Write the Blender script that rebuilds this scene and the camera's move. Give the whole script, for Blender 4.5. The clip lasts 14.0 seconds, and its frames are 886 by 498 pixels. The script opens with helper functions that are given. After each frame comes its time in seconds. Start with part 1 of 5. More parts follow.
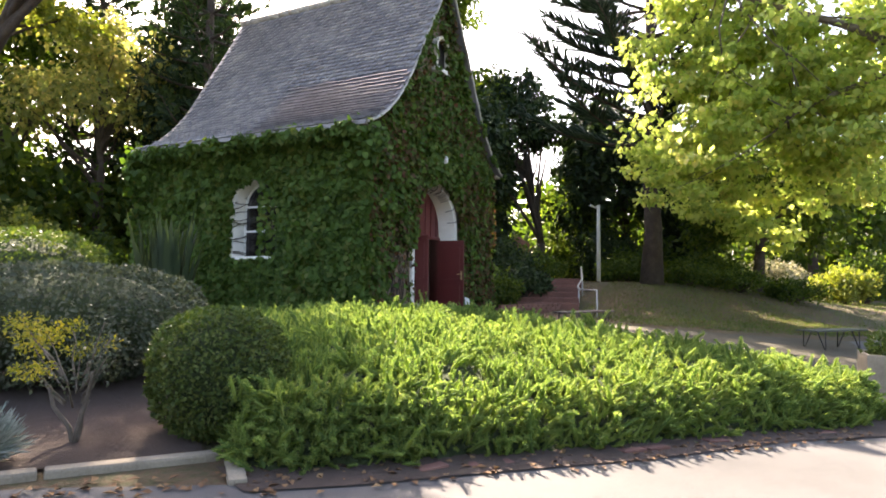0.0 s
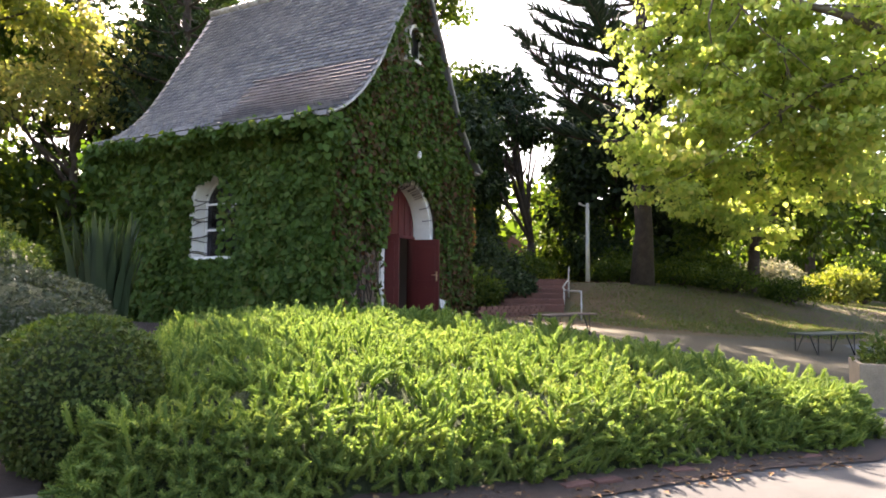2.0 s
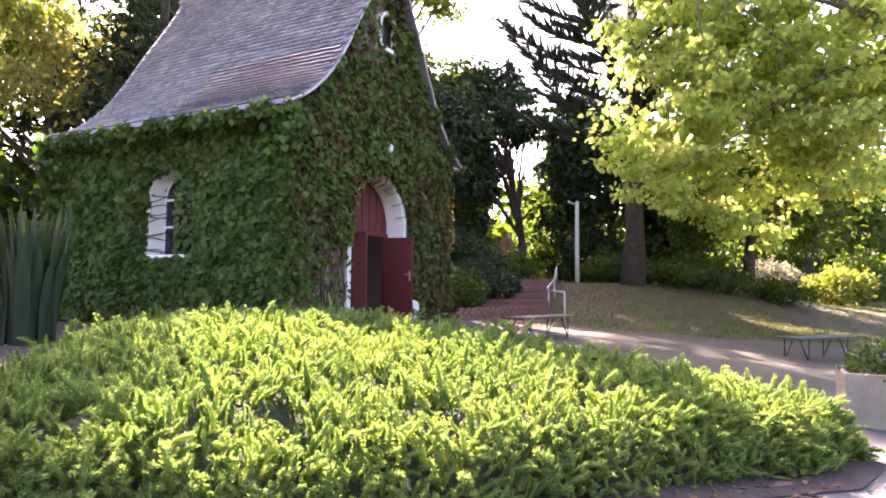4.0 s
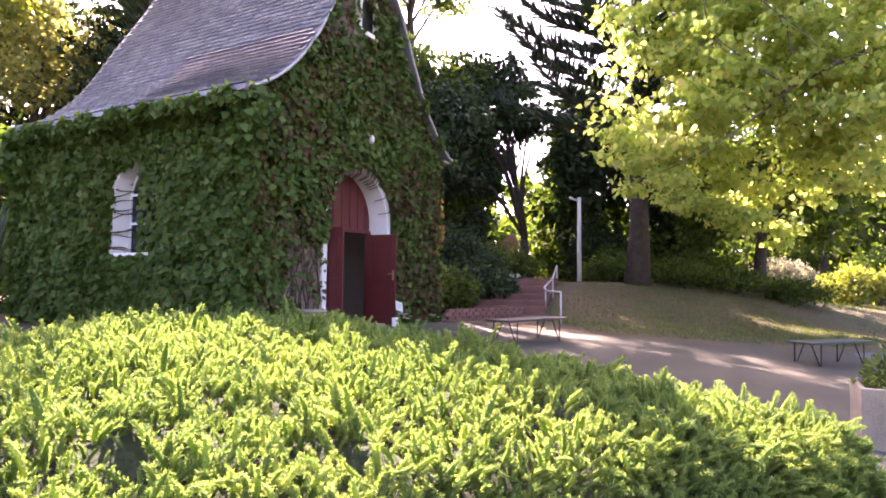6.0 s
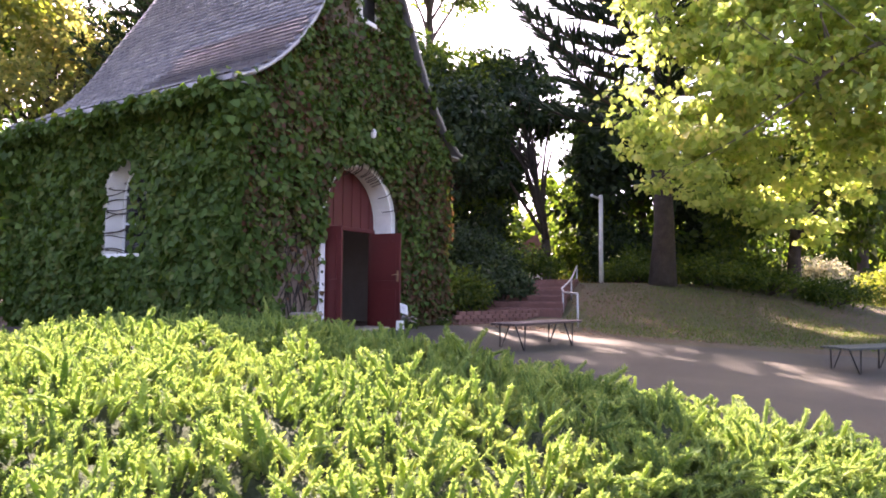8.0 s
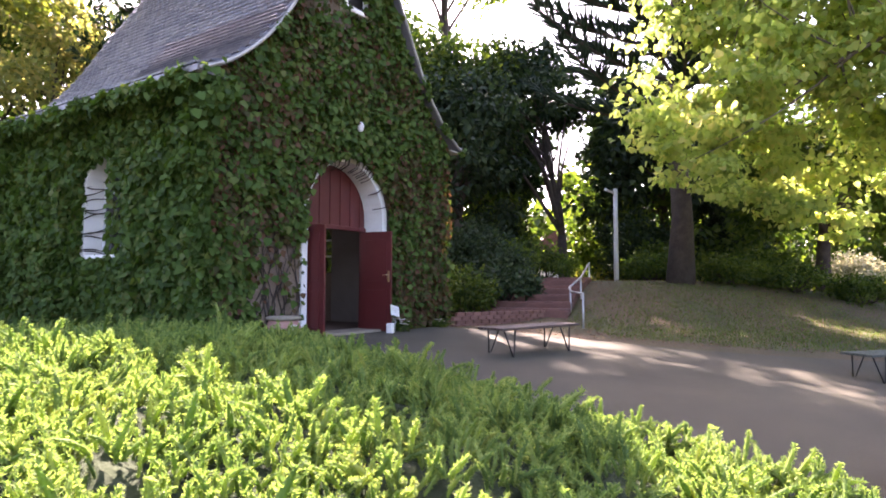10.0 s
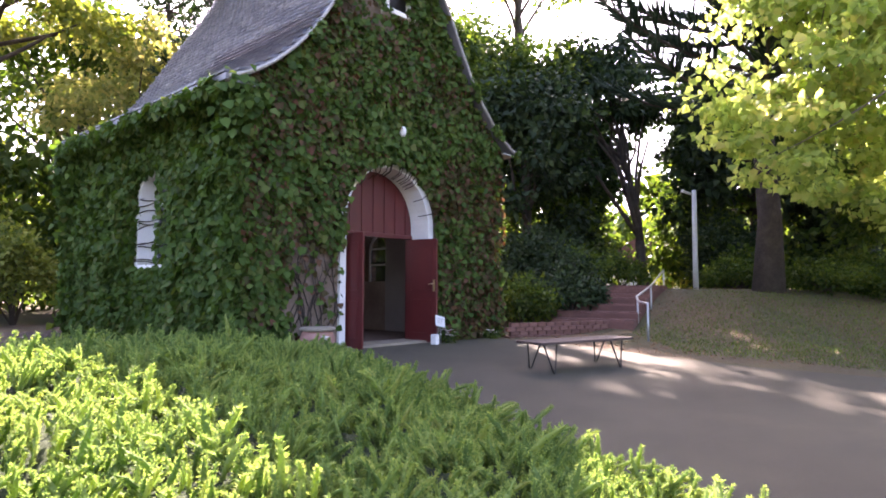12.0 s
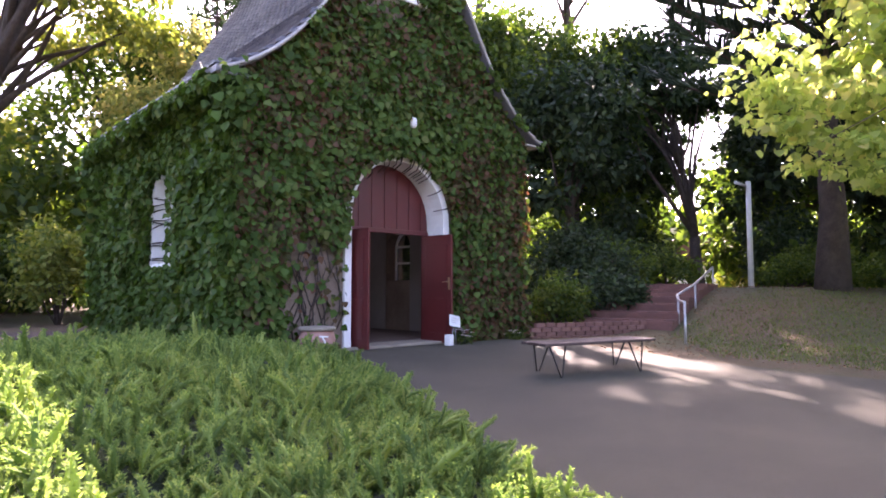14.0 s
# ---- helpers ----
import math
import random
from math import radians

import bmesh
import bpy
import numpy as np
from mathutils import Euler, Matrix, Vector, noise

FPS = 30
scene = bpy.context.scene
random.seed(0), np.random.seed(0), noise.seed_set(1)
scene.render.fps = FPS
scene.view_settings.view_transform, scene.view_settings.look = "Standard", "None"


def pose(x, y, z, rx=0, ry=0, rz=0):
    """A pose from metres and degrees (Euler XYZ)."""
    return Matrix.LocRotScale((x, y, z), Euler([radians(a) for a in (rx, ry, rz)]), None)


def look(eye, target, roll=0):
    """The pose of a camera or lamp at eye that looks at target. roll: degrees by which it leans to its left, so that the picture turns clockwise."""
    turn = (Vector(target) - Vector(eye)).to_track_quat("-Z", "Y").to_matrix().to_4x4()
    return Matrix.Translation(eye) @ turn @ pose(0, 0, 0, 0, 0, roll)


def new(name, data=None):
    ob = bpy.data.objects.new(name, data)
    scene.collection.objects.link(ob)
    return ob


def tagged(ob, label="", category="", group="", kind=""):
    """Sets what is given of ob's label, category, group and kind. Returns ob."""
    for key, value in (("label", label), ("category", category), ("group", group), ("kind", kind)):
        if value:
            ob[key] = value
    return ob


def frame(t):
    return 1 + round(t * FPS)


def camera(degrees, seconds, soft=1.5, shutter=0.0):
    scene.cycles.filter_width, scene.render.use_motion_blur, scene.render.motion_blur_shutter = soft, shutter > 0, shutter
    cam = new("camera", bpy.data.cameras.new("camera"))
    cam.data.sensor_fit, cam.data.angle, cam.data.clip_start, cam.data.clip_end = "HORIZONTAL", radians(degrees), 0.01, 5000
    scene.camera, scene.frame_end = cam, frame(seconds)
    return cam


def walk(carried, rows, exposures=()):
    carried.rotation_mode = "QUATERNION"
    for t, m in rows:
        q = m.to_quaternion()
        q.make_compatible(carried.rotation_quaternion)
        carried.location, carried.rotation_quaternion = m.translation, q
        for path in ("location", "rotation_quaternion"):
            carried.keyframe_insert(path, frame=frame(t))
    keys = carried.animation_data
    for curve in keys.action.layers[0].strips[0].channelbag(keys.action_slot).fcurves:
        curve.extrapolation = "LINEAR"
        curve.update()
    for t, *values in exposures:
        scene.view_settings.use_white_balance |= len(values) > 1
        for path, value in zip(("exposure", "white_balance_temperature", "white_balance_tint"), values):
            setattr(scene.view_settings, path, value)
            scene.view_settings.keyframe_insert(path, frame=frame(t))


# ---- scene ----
cam = camera(70.4, 14.0, soft=1.8)
PATH = [
    (0, (-11.662, -9.362, 0.824), (-10.08, -8.144, 0.941), 0.6),
    (0.5, (-11.381, -9.35, 0.833), (-9.796, -8.135, 0.946), 0.5),
    (1, (-11.167, -9.365, 0.837), (-9.583, -8.15, 0.959), 0.6),
    (1.5, (-10.942, -9.375, 0.835), (-9.358, -8.159, 0.953), 0.5),
    (2, (-10.693, -9.37, 0.854), (-9.11, -8.154, 0.972), 0.5),
    (2.5, (-10.49, -9.385, 0.83), (-8.905, -8.172, 0.95), 0.6),
    (3, (-10.229, -9.409, 0.854), (-8.644, -8.196, 0.971), 0.6),
    (5.5, (-8.996, -9.474, 0.876), (-7.433, -8.233, 0.994), 0.6),
    (6, (-8.72, -9.366, 0.894), (-7.163, -8.117, 1.008), 0.6),
    (6.5, (-8.551, -9.323, 0.888), (-7.001, -8.065, 1.008), 0.6),
    (7, (-8.31, -9.26, 0.896), (-6.779, -7.979, 1.008), 0.5),
    (7.5, (-8.123, -9.272, 0.885), (-6.616, -7.963, 1.01), 0.5),
    (8, (-7.906, -9.26, 0.88), (-6.406, -7.943, 1.0), 0.4),
    (10.5, (-6.759, -9.346, 1.009), (-5.344, -7.937, 1.121), 0.3),
    (11, (-6.548, -9.357, 1.04), (-5.167, -7.915, 1.159), 0.4),
    (11.5, (-6.284, -9.394, 1.058), (-4.962, -7.898, 1.177), 0.1),
    (12, (-6.044, -9.473, 1.031), (-4.809, -7.905, 1.157), 0.2),
    (12.5, (-5.805, -9.474, 1.011), (-4.596, -7.885, 1.133), 0.1),
    (13, (-5.54, -9.501, 1.02), (-4.382, -7.875, 1.142), -0.0),
    (13.5, (-5.25, -9.515, 0.997), (-4.104, -7.881, 1.121), -0.1),
    (14, (-5.002, -9.524, 0.974), (-3.93, -7.841, 1.104), 0.0),
]
EXPOSURES = [(0.0, 2.85, 7500, 20), (1.5, 3.0, 7500, 22), (2.0, 2.85, 7500, 22), (2.5, 3.15, 7400, 26), (3.0, 3.45, 7200, 32), (6.5, 3.38, 7000, 48), (8.0, 3.18, 6900, 42), (11.0, 3.3, 6800, 34), (14.0, 3.35, 6600, 42)]
walk(cam, [(t, look(e, g, r)) for t, e, g, r in PATH], exposures=EXPOSURES)

# ---- world and sun ----
SUN_AZ, SUN_EL = radians(31), radians(41.7)  # from +y towards +x
SUN_WAY = Vector((math.sin(SUN_AZ) * math.cos(SUN_EL), math.cos(SUN_AZ) * math.cos(SUN_EL), math.sin(SUN_EL)))
world = bpy.data.worlds.new("sky")
scene.world = world
world.use_nodes = True
wn, wl = world.node_tree.nodes, world.node_tree.links
sky = wn.new("ShaderNodeTexSky")
sky.sky_type, sky.sun_disc = "NISHITA", False
sky.sun_elevation, sky.sun_rotation = SUN_EL, SUN_AZ
sky.air_density, sky.dust_density, sky.ozone_density = 1.0, 2.5, 1.0
wn["Background"].inputs["Strength"].default_value = 0.105
wl.new(sky.outputs["Color"], wn["Background"].inputs["Color"])
sun_data = bpy.data.lights.new("sun", "SUN")
sun_data.energy, sun_data.angle, sun_data.color = 5.0, radians(0.53), (1.0, 0.93, 0.82)
sun = new("sun", sun_data)
sun.matrix_world = look(SUN_WAY * 60, (0, 0, 0))

# ---- materials ----


def base_mat(name):
    m = bpy.data.materials.new(name)
    m.use_nodes = True
    nt = m.node_tree
    return m, nt, nt.nodes["Principled BSDF"], nt.nodes["Material Output"]


def ramp(nt, stops):
    r = nt.nodes.new("ShaderNodeValToRGB")
    els = r.color_ramp.elements
    while len(els) < len(stops):
        els.new(0.5)
    for e, (p, c) in zip(els, stops):
        e.position, e.color = p, (*c, 1)
    return r


def tex_noise(nt, scale, detail=5, rough=0.6, coords="Object"):
    t = nt.nodes.new("ShaderNodeTexCoord")
    n = nt.nodes.new("ShaderNodeTexNoise")
    n.inputs["Scale"].default_value, n.inputs["Detail"].default_value, n.inputs["Roughness"].default_value = scale, detail, rough
    nt.links.new(t.outputs[coords], n.inputs["Vector"])
    return n


def surface(name, stops, scale=3.0, fine=40.0, rough=0.85, bump=0.4, metal=0.0, dist=0.01, random_tint=0.0):
    """A two-scale mottled surface: large patches over fine grain, with relief."""
    m, nt, p, out = base_mat(name)
    big, small = tex_noise(nt, scale), tex_noise(nt, fine, 6, 0.7)
    mix = nt.nodes.new("ShaderNodeMath")
    mix.operation = "MULTIPLY_ADD"
    mix.inputs[1].default_value = 0.45
    nt.links.new(small.outputs["Fac"], mix.inputs[0])
    half = nt.nodes.new("ShaderNodeMath")
    half.operation = "MULTIPLY"
    half.inputs[1].default_value = 0.55
    nt.links.new(big.outputs["Fac"], half.inputs[0])
    nt.links.new(half.outputs[0], mix.inputs[2])
    last = mix.outputs[0]
    if random_tint:
        oi = nt.nodes.new("ShaderNodeObjectInfo")
        isl = nt.nodes.new("ShaderNodeNewGeometry")
        add = nt.nodes.new("ShaderNodeMath")
        add.operation = "ADD"
        nt.links.new(oi.outputs["Random"], add.inputs[0])
        nt.links.new(isl.outputs["Random Per Island"], add.inputs[1])
        sc = nt.nodes.new("ShaderNodeMath")
        sc.operation = "MULTIPLY_ADD"
        sc.inputs[1].default_value, sc.inputs[2].default_value = random_tint, -random_tint
        nt.links.new(add.outputs[0], sc.inputs[0])
        sm = nt.nodes.new("ShaderNodeMath")
        sm.operation = "ADD"
        nt.links.new(sc.outputs[0], sm.inputs[0])
        nt.links.new(last, sm.inputs[1])
        last = sm.outputs[0]
    r = ramp(nt, stops)
    nt.links.new(last, r.inputs["Fac"])
    nt.links.new(r.outputs["Color"], p.inputs["Base Color"])
    p.inputs["Roughness"].default_value, p.inputs["Metallic"].default_value = rough, metal
    b = nt.nodes.new("ShaderNodeBump")
    b.inputs["Strength"].default_value, b.inputs["Distance"].default_value = bump, dist
    nt.links.new(small.outputs["Fac"], b.inputs["Height"])
    nt.links.new(b.outputs["Normal"], p.inputs["Normal"])
    return m


def foliage(name, stops, through_col, clear=0.4, rough=0.5, patch=0.6):
    """Leaves: colour by leaf and by patch, with light shining through the blade."""
    m, nt, p, out = base_mat(name)
    g = nt.nodes.new("ShaderNodeNewGeometry")
    n = tex_noise(nt, patch, 3)
    mx = nt.nodes.new("ShaderNodeMath")
    mx.operation = "MULTIPLY_ADD"
    mx.inputs[1].default_value, = (0.6,)
    nt.links.new(g.outputs["Random Per Island"], mx.inputs[0])
    sc = nt.nodes.new("ShaderNodeMath")
    sc.operation = "MULTIPLY"
    sc.inputs[1].default_value = 0.45
    nt.links.new(n.outputs["Fac"], sc.inputs[0])
    nt.links.new(sc.outputs[0], mx.inputs[2])
    r = ramp(nt, stops)
    nt.links.new(mx.outputs[0], r.inputs["Fac"])
    nt.links.new(r.outputs["Color"], p.inputs["Base Color"])
    p.inputs["Roughness"].default_value = rough
    p.inputs["Specular IOR Level"].default_value = 0.18
    tr = nt.nodes.new("ShaderNodeBsdfTranslucent")
    tint = nt.nodes.new("ShaderNodeMix")
    tint.data_type, tint.blend_type = "RGBA", "MULTIPLY"
    tint.inputs["Factor"].default_value = 1.0
    nt.links.new(r.outputs["Color"], tint.inputs["A"])
    tint.inputs["B"].default_value = (*through_col, 1)
    nt.links.new(tint.outputs["Result"], tr.inputs["Color"])
    ms = nt.nodes.new("ShaderNodeMixShader")
    ms.inputs["Fac"].default_value = clear
    nt.links.new(p.outputs[0], ms.inputs[1])
    nt.links.new(tr.outputs[0], ms.inputs[2])
    nt.links.new(ms.outputs[0], out.inputs["Surface"])
    return m


M_SOIL = surface("soil", [(0.3, (0.03, 0.02, 0.014)), (0.55, (0.065, 0.042, 0.03)), (0.75, (0.115, 0.075, 0.055))], 0.8, 30, 0.95, 0.8, dist=0.03)
M_GROUND = surface("lawn_and_litter", [(0.3, (0.03, 0.036, 0.01)), (0.46, (0.058, 0.054, 0.016)), (0.56, (0.095, 0.058, 0.028)), (0.75, (0.15, 0.09, 0.045))], 0.35, 18, 0.95, 0.8, dist=0.03)
M_ASPHALT = surface("asphalt", [(0.25, (0.03, 0.03, 0.03)), (0.42, (0.052, 0.051, 0.049)), (0.6, (0.084, 0.081, 0.077)), (0.8, (0.14, 0.133, 0.125))], 0.7, 90, 0.85, 0.5, dist=0.006)
M_FORECOURT = surface("worn_brown_forecourt", [(0.25, (0.026, 0.022, 0.011)), (0.45, (0.044, 0.037, 0.02)), (0.62, (0.066, 0.056, 0.031)), (0.8, (0.105, 0.088, 0.052))], 0.6, 70, 0.9, 0.6, dist=0.008)
M_KERB = surface("kerb_concrete", [(0.3, (0.16, 0.13, 0.09)), (0.6, (0.3, 0.25, 0.18)), (0.8, (0.4, 0.34, 0.26))], 2.5, 60, 0.9, 0.5)
M_BRICK = surface("red_brick", [(0.25, (0.07, 0.035, 0.027)), (0.5, (0.14, 0.062, 0.045)), (0.75, (0.22, 0.11, 0.08))], 3, 50, 0.9, 0.5, random_tint=0.18)
M_PLASTER = surface("white_plaster", [(0.25, (0.6, 0.56, 0.48)), (0.5, (0.78, 0.75, 0.68)), (0.8, (0.84, 0.82, 0.76))], 2.0, 45, 0.8, 0.25)
M_WALL = surface("weathered_wall_render", [(0.25, (0.1, 0.065, 0.045)), (0.5, (0.2, 0.14, 0.1)), (0.75, (0.33, 0.26, 0.2))], 1.3, 30, 0.95, 0.7, dist=0.02)
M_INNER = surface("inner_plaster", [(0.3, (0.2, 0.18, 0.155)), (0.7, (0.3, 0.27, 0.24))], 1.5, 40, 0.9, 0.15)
M_SLATE = surface("roof_slate", [(0.15, (0.045, 0.046, 0.06)), (0.45, (0.11, 0.108, 0.125)), (0.7, (0.2, 0.19, 0.195)), (0.9, (0.34, 0.32, 0.3))], 0.9, 28, 0.36, 0.35, dist=0.008, random_tint=0.3)
M_LEAD = surface("verge_mortar", [(0.3, (0.16, 0.15, 0.13)), (0.5, (0.36, 0.34, 0.3)), (0.7, (0.56, 0.53, 0.47))], 3, 25, 0.85, 0.5)
M_DOOR = surface("red_door_paint", [(0.25, (0.06, 0.009, 0.008)), (0.55, (0.105, 0.015, 0.013)), (0.8, (0.145, 0.026, 0.02))], 1.6, 60, 0.42, 0.15, dist=0.004)
M_BRASS = surface("brass", [(0.3, (0.5, 0.38, 0.2)), (0.7, (0.75, 0.6, 0.38))], 8, 60, 0.35, 0.1, 1.0)
M_BARK = surface("bark", [(0.25, (0.025, 0.018, 0.013)), (0.5, (0.06, 0.045, 0.034)), (0.8, (0.12, 0.095, 0.075))], 4, 22, 0.95, 1.0, dist=0.04)
M_BARK_PALE = surface("pale_bark", [(0.25, (0.07, 0.055, 0.04)), (0.55, (0.16, 0.13, 0.1)), (0.8, (0.27, 0.23, 0.18))], 3, 16, 0.9, 0.8, dist=0.03)
M_TERRACOTTA = surface("terracotta", [(0.25, (0.25, 0.12, 0.09)), (0.55, (0.42, 0.22, 0.17)), (0.8, (0.5, 0.3, 0.24))], 5, 50, 0.75, 0.3)
M_STEEL = surface("galvanised_steel", [(0.3, (0.3, 0.3, 0.29)), (0.7, (0.52, 0.52, 0.5))], 6, 60, 0.45, 0.15, 0.8)
M_POLE = surface("pale_pole_paint", [(0.3, (0.42, 0.42, 0.38)), (0.7, (0.62, 0.61, 0.56))], 3, 40, 0.6, 0.2)
M_IRON = surface("dark_iron", [(0.3, (0.015, 0.014, 0.013)), (0.7, (0.05, 0.045, 0.04))], 6, 60, 0.5, 0.2, 0.5)
M_PLANK = surface("bench_plank", [(0.25, (0.03, 0.018, 0.014)), (0.55, (0.07, 0.042, 0.032)), (0.8, (0.12, 0.08, 0.06))], 4, 40, 0.6, 0.3)
M_PLANK_GREEN = surface("grey_bench_plank", [(0.25, (0.03, 0.036, 0.025)), (0.55, (0.06, 0.068, 0.05)), (0.8, (0.1, 0.11, 0.08))], 4, 40, 0.6, 0.3)
M_WHITE = surface("white_paint", [(0.3, (0.58, 0.57, 0.54)), (0.7, (0.74, 0.73, 0.7))], 3, 40, 0.5, 0.1)
M_PETAL = surface("petals", [(0.3, (0.75, 0.7, 0.6)), (0.6, (0.8, 0.62, 0.55)), (0.8, (0.85, 0.8, 0.75))], 12, 50, 0.6, 0.1, random_tint=0.2)

M_IVY = foliage("ivy", [(0.15, (0.025, 0.052, 0.01)), (0.42, (0.05, 0.098, 0.018)), (0.68, (0.078, 0.13, 0.026)), (0.93, (0.125, 0.125, 0.035))], (1.5, 1.7, 0.6), 0.3, 0.62, 0.9)
M_IVY_RED = foliage("turning_ivy", [(0.2, (0.035, 0.05, 0.012)), (0.5, (0.075, 0.062, 0.022)), (0.8, (0.12, 0.055, 0.03))], (1.5, 1.2, 0.7), 0.3, 0.62, 0.9)
M_JUNIPER = foliage("juniper", [(0.15, (0.066, 0.12, 0.034)), (0.45, (0.135, 0.205, 0.058)), (0.75, (0.235, 0.3, 0.088)), (0.95, (0.34, 0.325, 0.12))], (1.48, 1.55, 0.85), 0.5, 0.7, 0.9)
# near-black green: shade between shoots and leaves painted as a twiggy surface
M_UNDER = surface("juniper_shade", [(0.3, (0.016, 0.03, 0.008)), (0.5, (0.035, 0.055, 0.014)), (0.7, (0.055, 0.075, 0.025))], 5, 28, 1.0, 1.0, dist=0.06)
M_BOX = foliage("clipped_shrub", [(0.2, (0.04, 0.065, 0.018)), (0.5, (0.075, 0.11, 0.028)), (0.8, (0.13, 0.15, 0.045)), (0.97, (0.25, 0.21, 0.12))], (1.3, 1.5, 0.6), 0.25, 0.6, 1.5)
M_GREY = foliage("grey_green_mound", [(0.2, (0.04, 0.05, 0.032)), (0.6, (0.08, 0.095, 0.06)), (0.9, (0.13, 0.13, 0.09))], (1.2, 1.3, 0.8), 0.2, 0.6, 1.5)
M_SILVER = foliage("silver_lavender", [(0.2, (0.13, 0.16, 0.13)), (0.6, (0.24, 0.28, 0.24)), (0.9, (0.34, 0.37, 0.33))], (1.1, 1.1, 1.0), 0.2, 0.7, 2)
M_YELLOW = foliage("golden_shrub", [(0.2, (0.12, 0.15, 0.02)), (0.6, (0.27, 0.27, 0.04)), (0.9, (0.4, 0.32, 0.06))], (1.3, 1.2, 0.5), 0.4, 0.5, 2)
M_STRAP = foliage("strap_leaves", [(0.2, (0.018, 0.03, 0.016)), (0.6, (0.035, 0.055, 0.028)), (0.9, (0.085, 0.075, 0.04))], (1.3, 1.4, 0.7), 0.2, 0.5, 2)
M_PLANE = foliage("plane_leaves", [(0.12, (0.13, 0.195, 0.06)), (0.4, (0.25, 0.32, 0.1)), (0.7, (0.37, 0.41, 0.15)), (0.93, (0.46, 0.39, 0.17))], (1.95, 1.95, 1.15), 0.66, 0.5, 0.4)
M_DARK = foliage("dark_conifer", [(0.2, (0.012, 0.026, 0.012)), (0.6, (0.028, 0.05, 0.022)), (0.92, (0.06, 0.085, 0.03))], (1.3, 1.5, 0.6), 0.25, 0.6, 0.4)
M_BROAD = foliage("broad_leaves", [(0.2, (0.025, 0.05, 0.014)), (0.55, (0.055, 0.09, 0.022)), (0.85, (0.11, 0.14, 0.035)), (0.97, (0.18, 0.15, 0.045))], (1.8, 1.9, 0.6), 0.5, 0.5, 0.35)
M_GOLD = foliage("turning_leaves", [(0.2, (0.12, 0.15, 0.05)), (0.55, (0.24, 0.255, 0.09)), (0.85, (0.35, 0.3, 0.12))], (1.65, 1.6, 0.95), 0.58, 0.5, 0.35)
M_BRIGHT = foliage("sunny_shrub", [(0.2, (0.1, 0.14, 0.03)), (0.6, (0.2, 0.23, 0.05)), (0.9, (0.3, 0.28, 0.08))], (1.5, 1.5, 0.6), 0.45, 0.5, 0.6)
M_PALE = foliage("pale_bush", [(0.2, (0.2, 0.21, 0.13)), (0.6, (0.34, 0.33, 0.23)), (0.9, (0.45, 0.41, 0.32))], (1.3, 1.25, 0.9), 0.35, 0.6, 0.6)
M_GRASS = foliage("grass", [(0.2, (0.05, 0.08, 0.02)), (0.6, (0.1, 0.14, 0.035)), (0.9, (0.17, 0.17, 0.06))], (1.4, 1.5, 0.6), 0.4, 0.6, 0.5)

M_GLASS, gnt, gp, gout = base_mat("window_glass")
gp.inputs["Base Color"].default_value = (0.2, 0.23, 0.3, 1)
gp.inputs["Roughness"].default_value, gp.inputs["Transmission Weight"].default_value, gp.inputs["IOR"].default_value = 0.04, 1.0, 1.45

# ---- mesh helpers ----
rng = np.random.default_rng(7)


def mesh_np(name, verts, faces, mat):
    """A mesh from an (n,3) array and an (m,k) array of equal-sided faces."""
    verts, faces = np.asarray(verts, np.float32), np.asarray(faces, np.int32)
    me = bpy.data.meshes.new(name)
    k = faces.shape[1]
    me.vertices.add(len(verts))
    me.vertices.foreach_set("co", verts.ravel())
    me.loops.add(faces.size)
    me.loops.foreach_set("vertex_index", faces.ravel())
    me.polygons.add(len(faces))
    me.polygons.foreach_set("loop_start", np.arange(0, faces.size, k, dtype=np.int32))
    me.polygons.foreach_set("loop_total", np.full(len(faces), k, np.int32))
    me.update(calc_edges=True)
    me.materials.append(mat)
    return me


def part(name, data, mat=None, parent=None, label="", smooth=False):
    """Links a bmesh or mesh as one object under a thing."""
    if isinstance(data, bmesh.types.BMesh):
        me = bpy.data.meshes.new(name)
        data.normal_update()
        data.to_mesh(me)
        data.free()
        me.materials.append(mat)
    else:
        me = data
    if smooth:
        me.polygons.foreach_set("use_smooth", np.ones(len(me.polygons), bool))
    ob = new(name, me)
    if parent:
        ob.parent = parent
    return tagged(ob, label)


def thing(name, label, category, m=None, group="", kind=""):
    ob = new(name)
    if m is not None:
        ob.matrix_basis = m
    return tagged(ob, label, category, group, kind)


def box(bm, x0, x1, y0, y1, z0, z1, bevel=0.0, m=None):
    res = bmesh.ops.create_cube(bm, size=1.0)
    vs = res["verts"]
    for v in vs:
        v.co = Vector((x0 + (v.co.x + 0.5) * (x1 - x0), y0 + (v.co.y + 0.5) * (y1 - y0), z0 + (v.co.z + 0.5) * (z1 - z0)))
    if bevel:
        es = list({e for v in vs for e in v.link_edges})
        r2 = bmesh.ops.bevel(bm, geom=es, offset=bevel, segments=2, profile=0.6, affect="EDGES")
        vs = list({v for f in r2["faces"] for v in f.verts} | {v for v in vs if v.is_valid})
    if m is not None:
        bmesh.ops.transform(bm, matrix=m, verts=[v for v in vs if v.is_valid])
    return bm


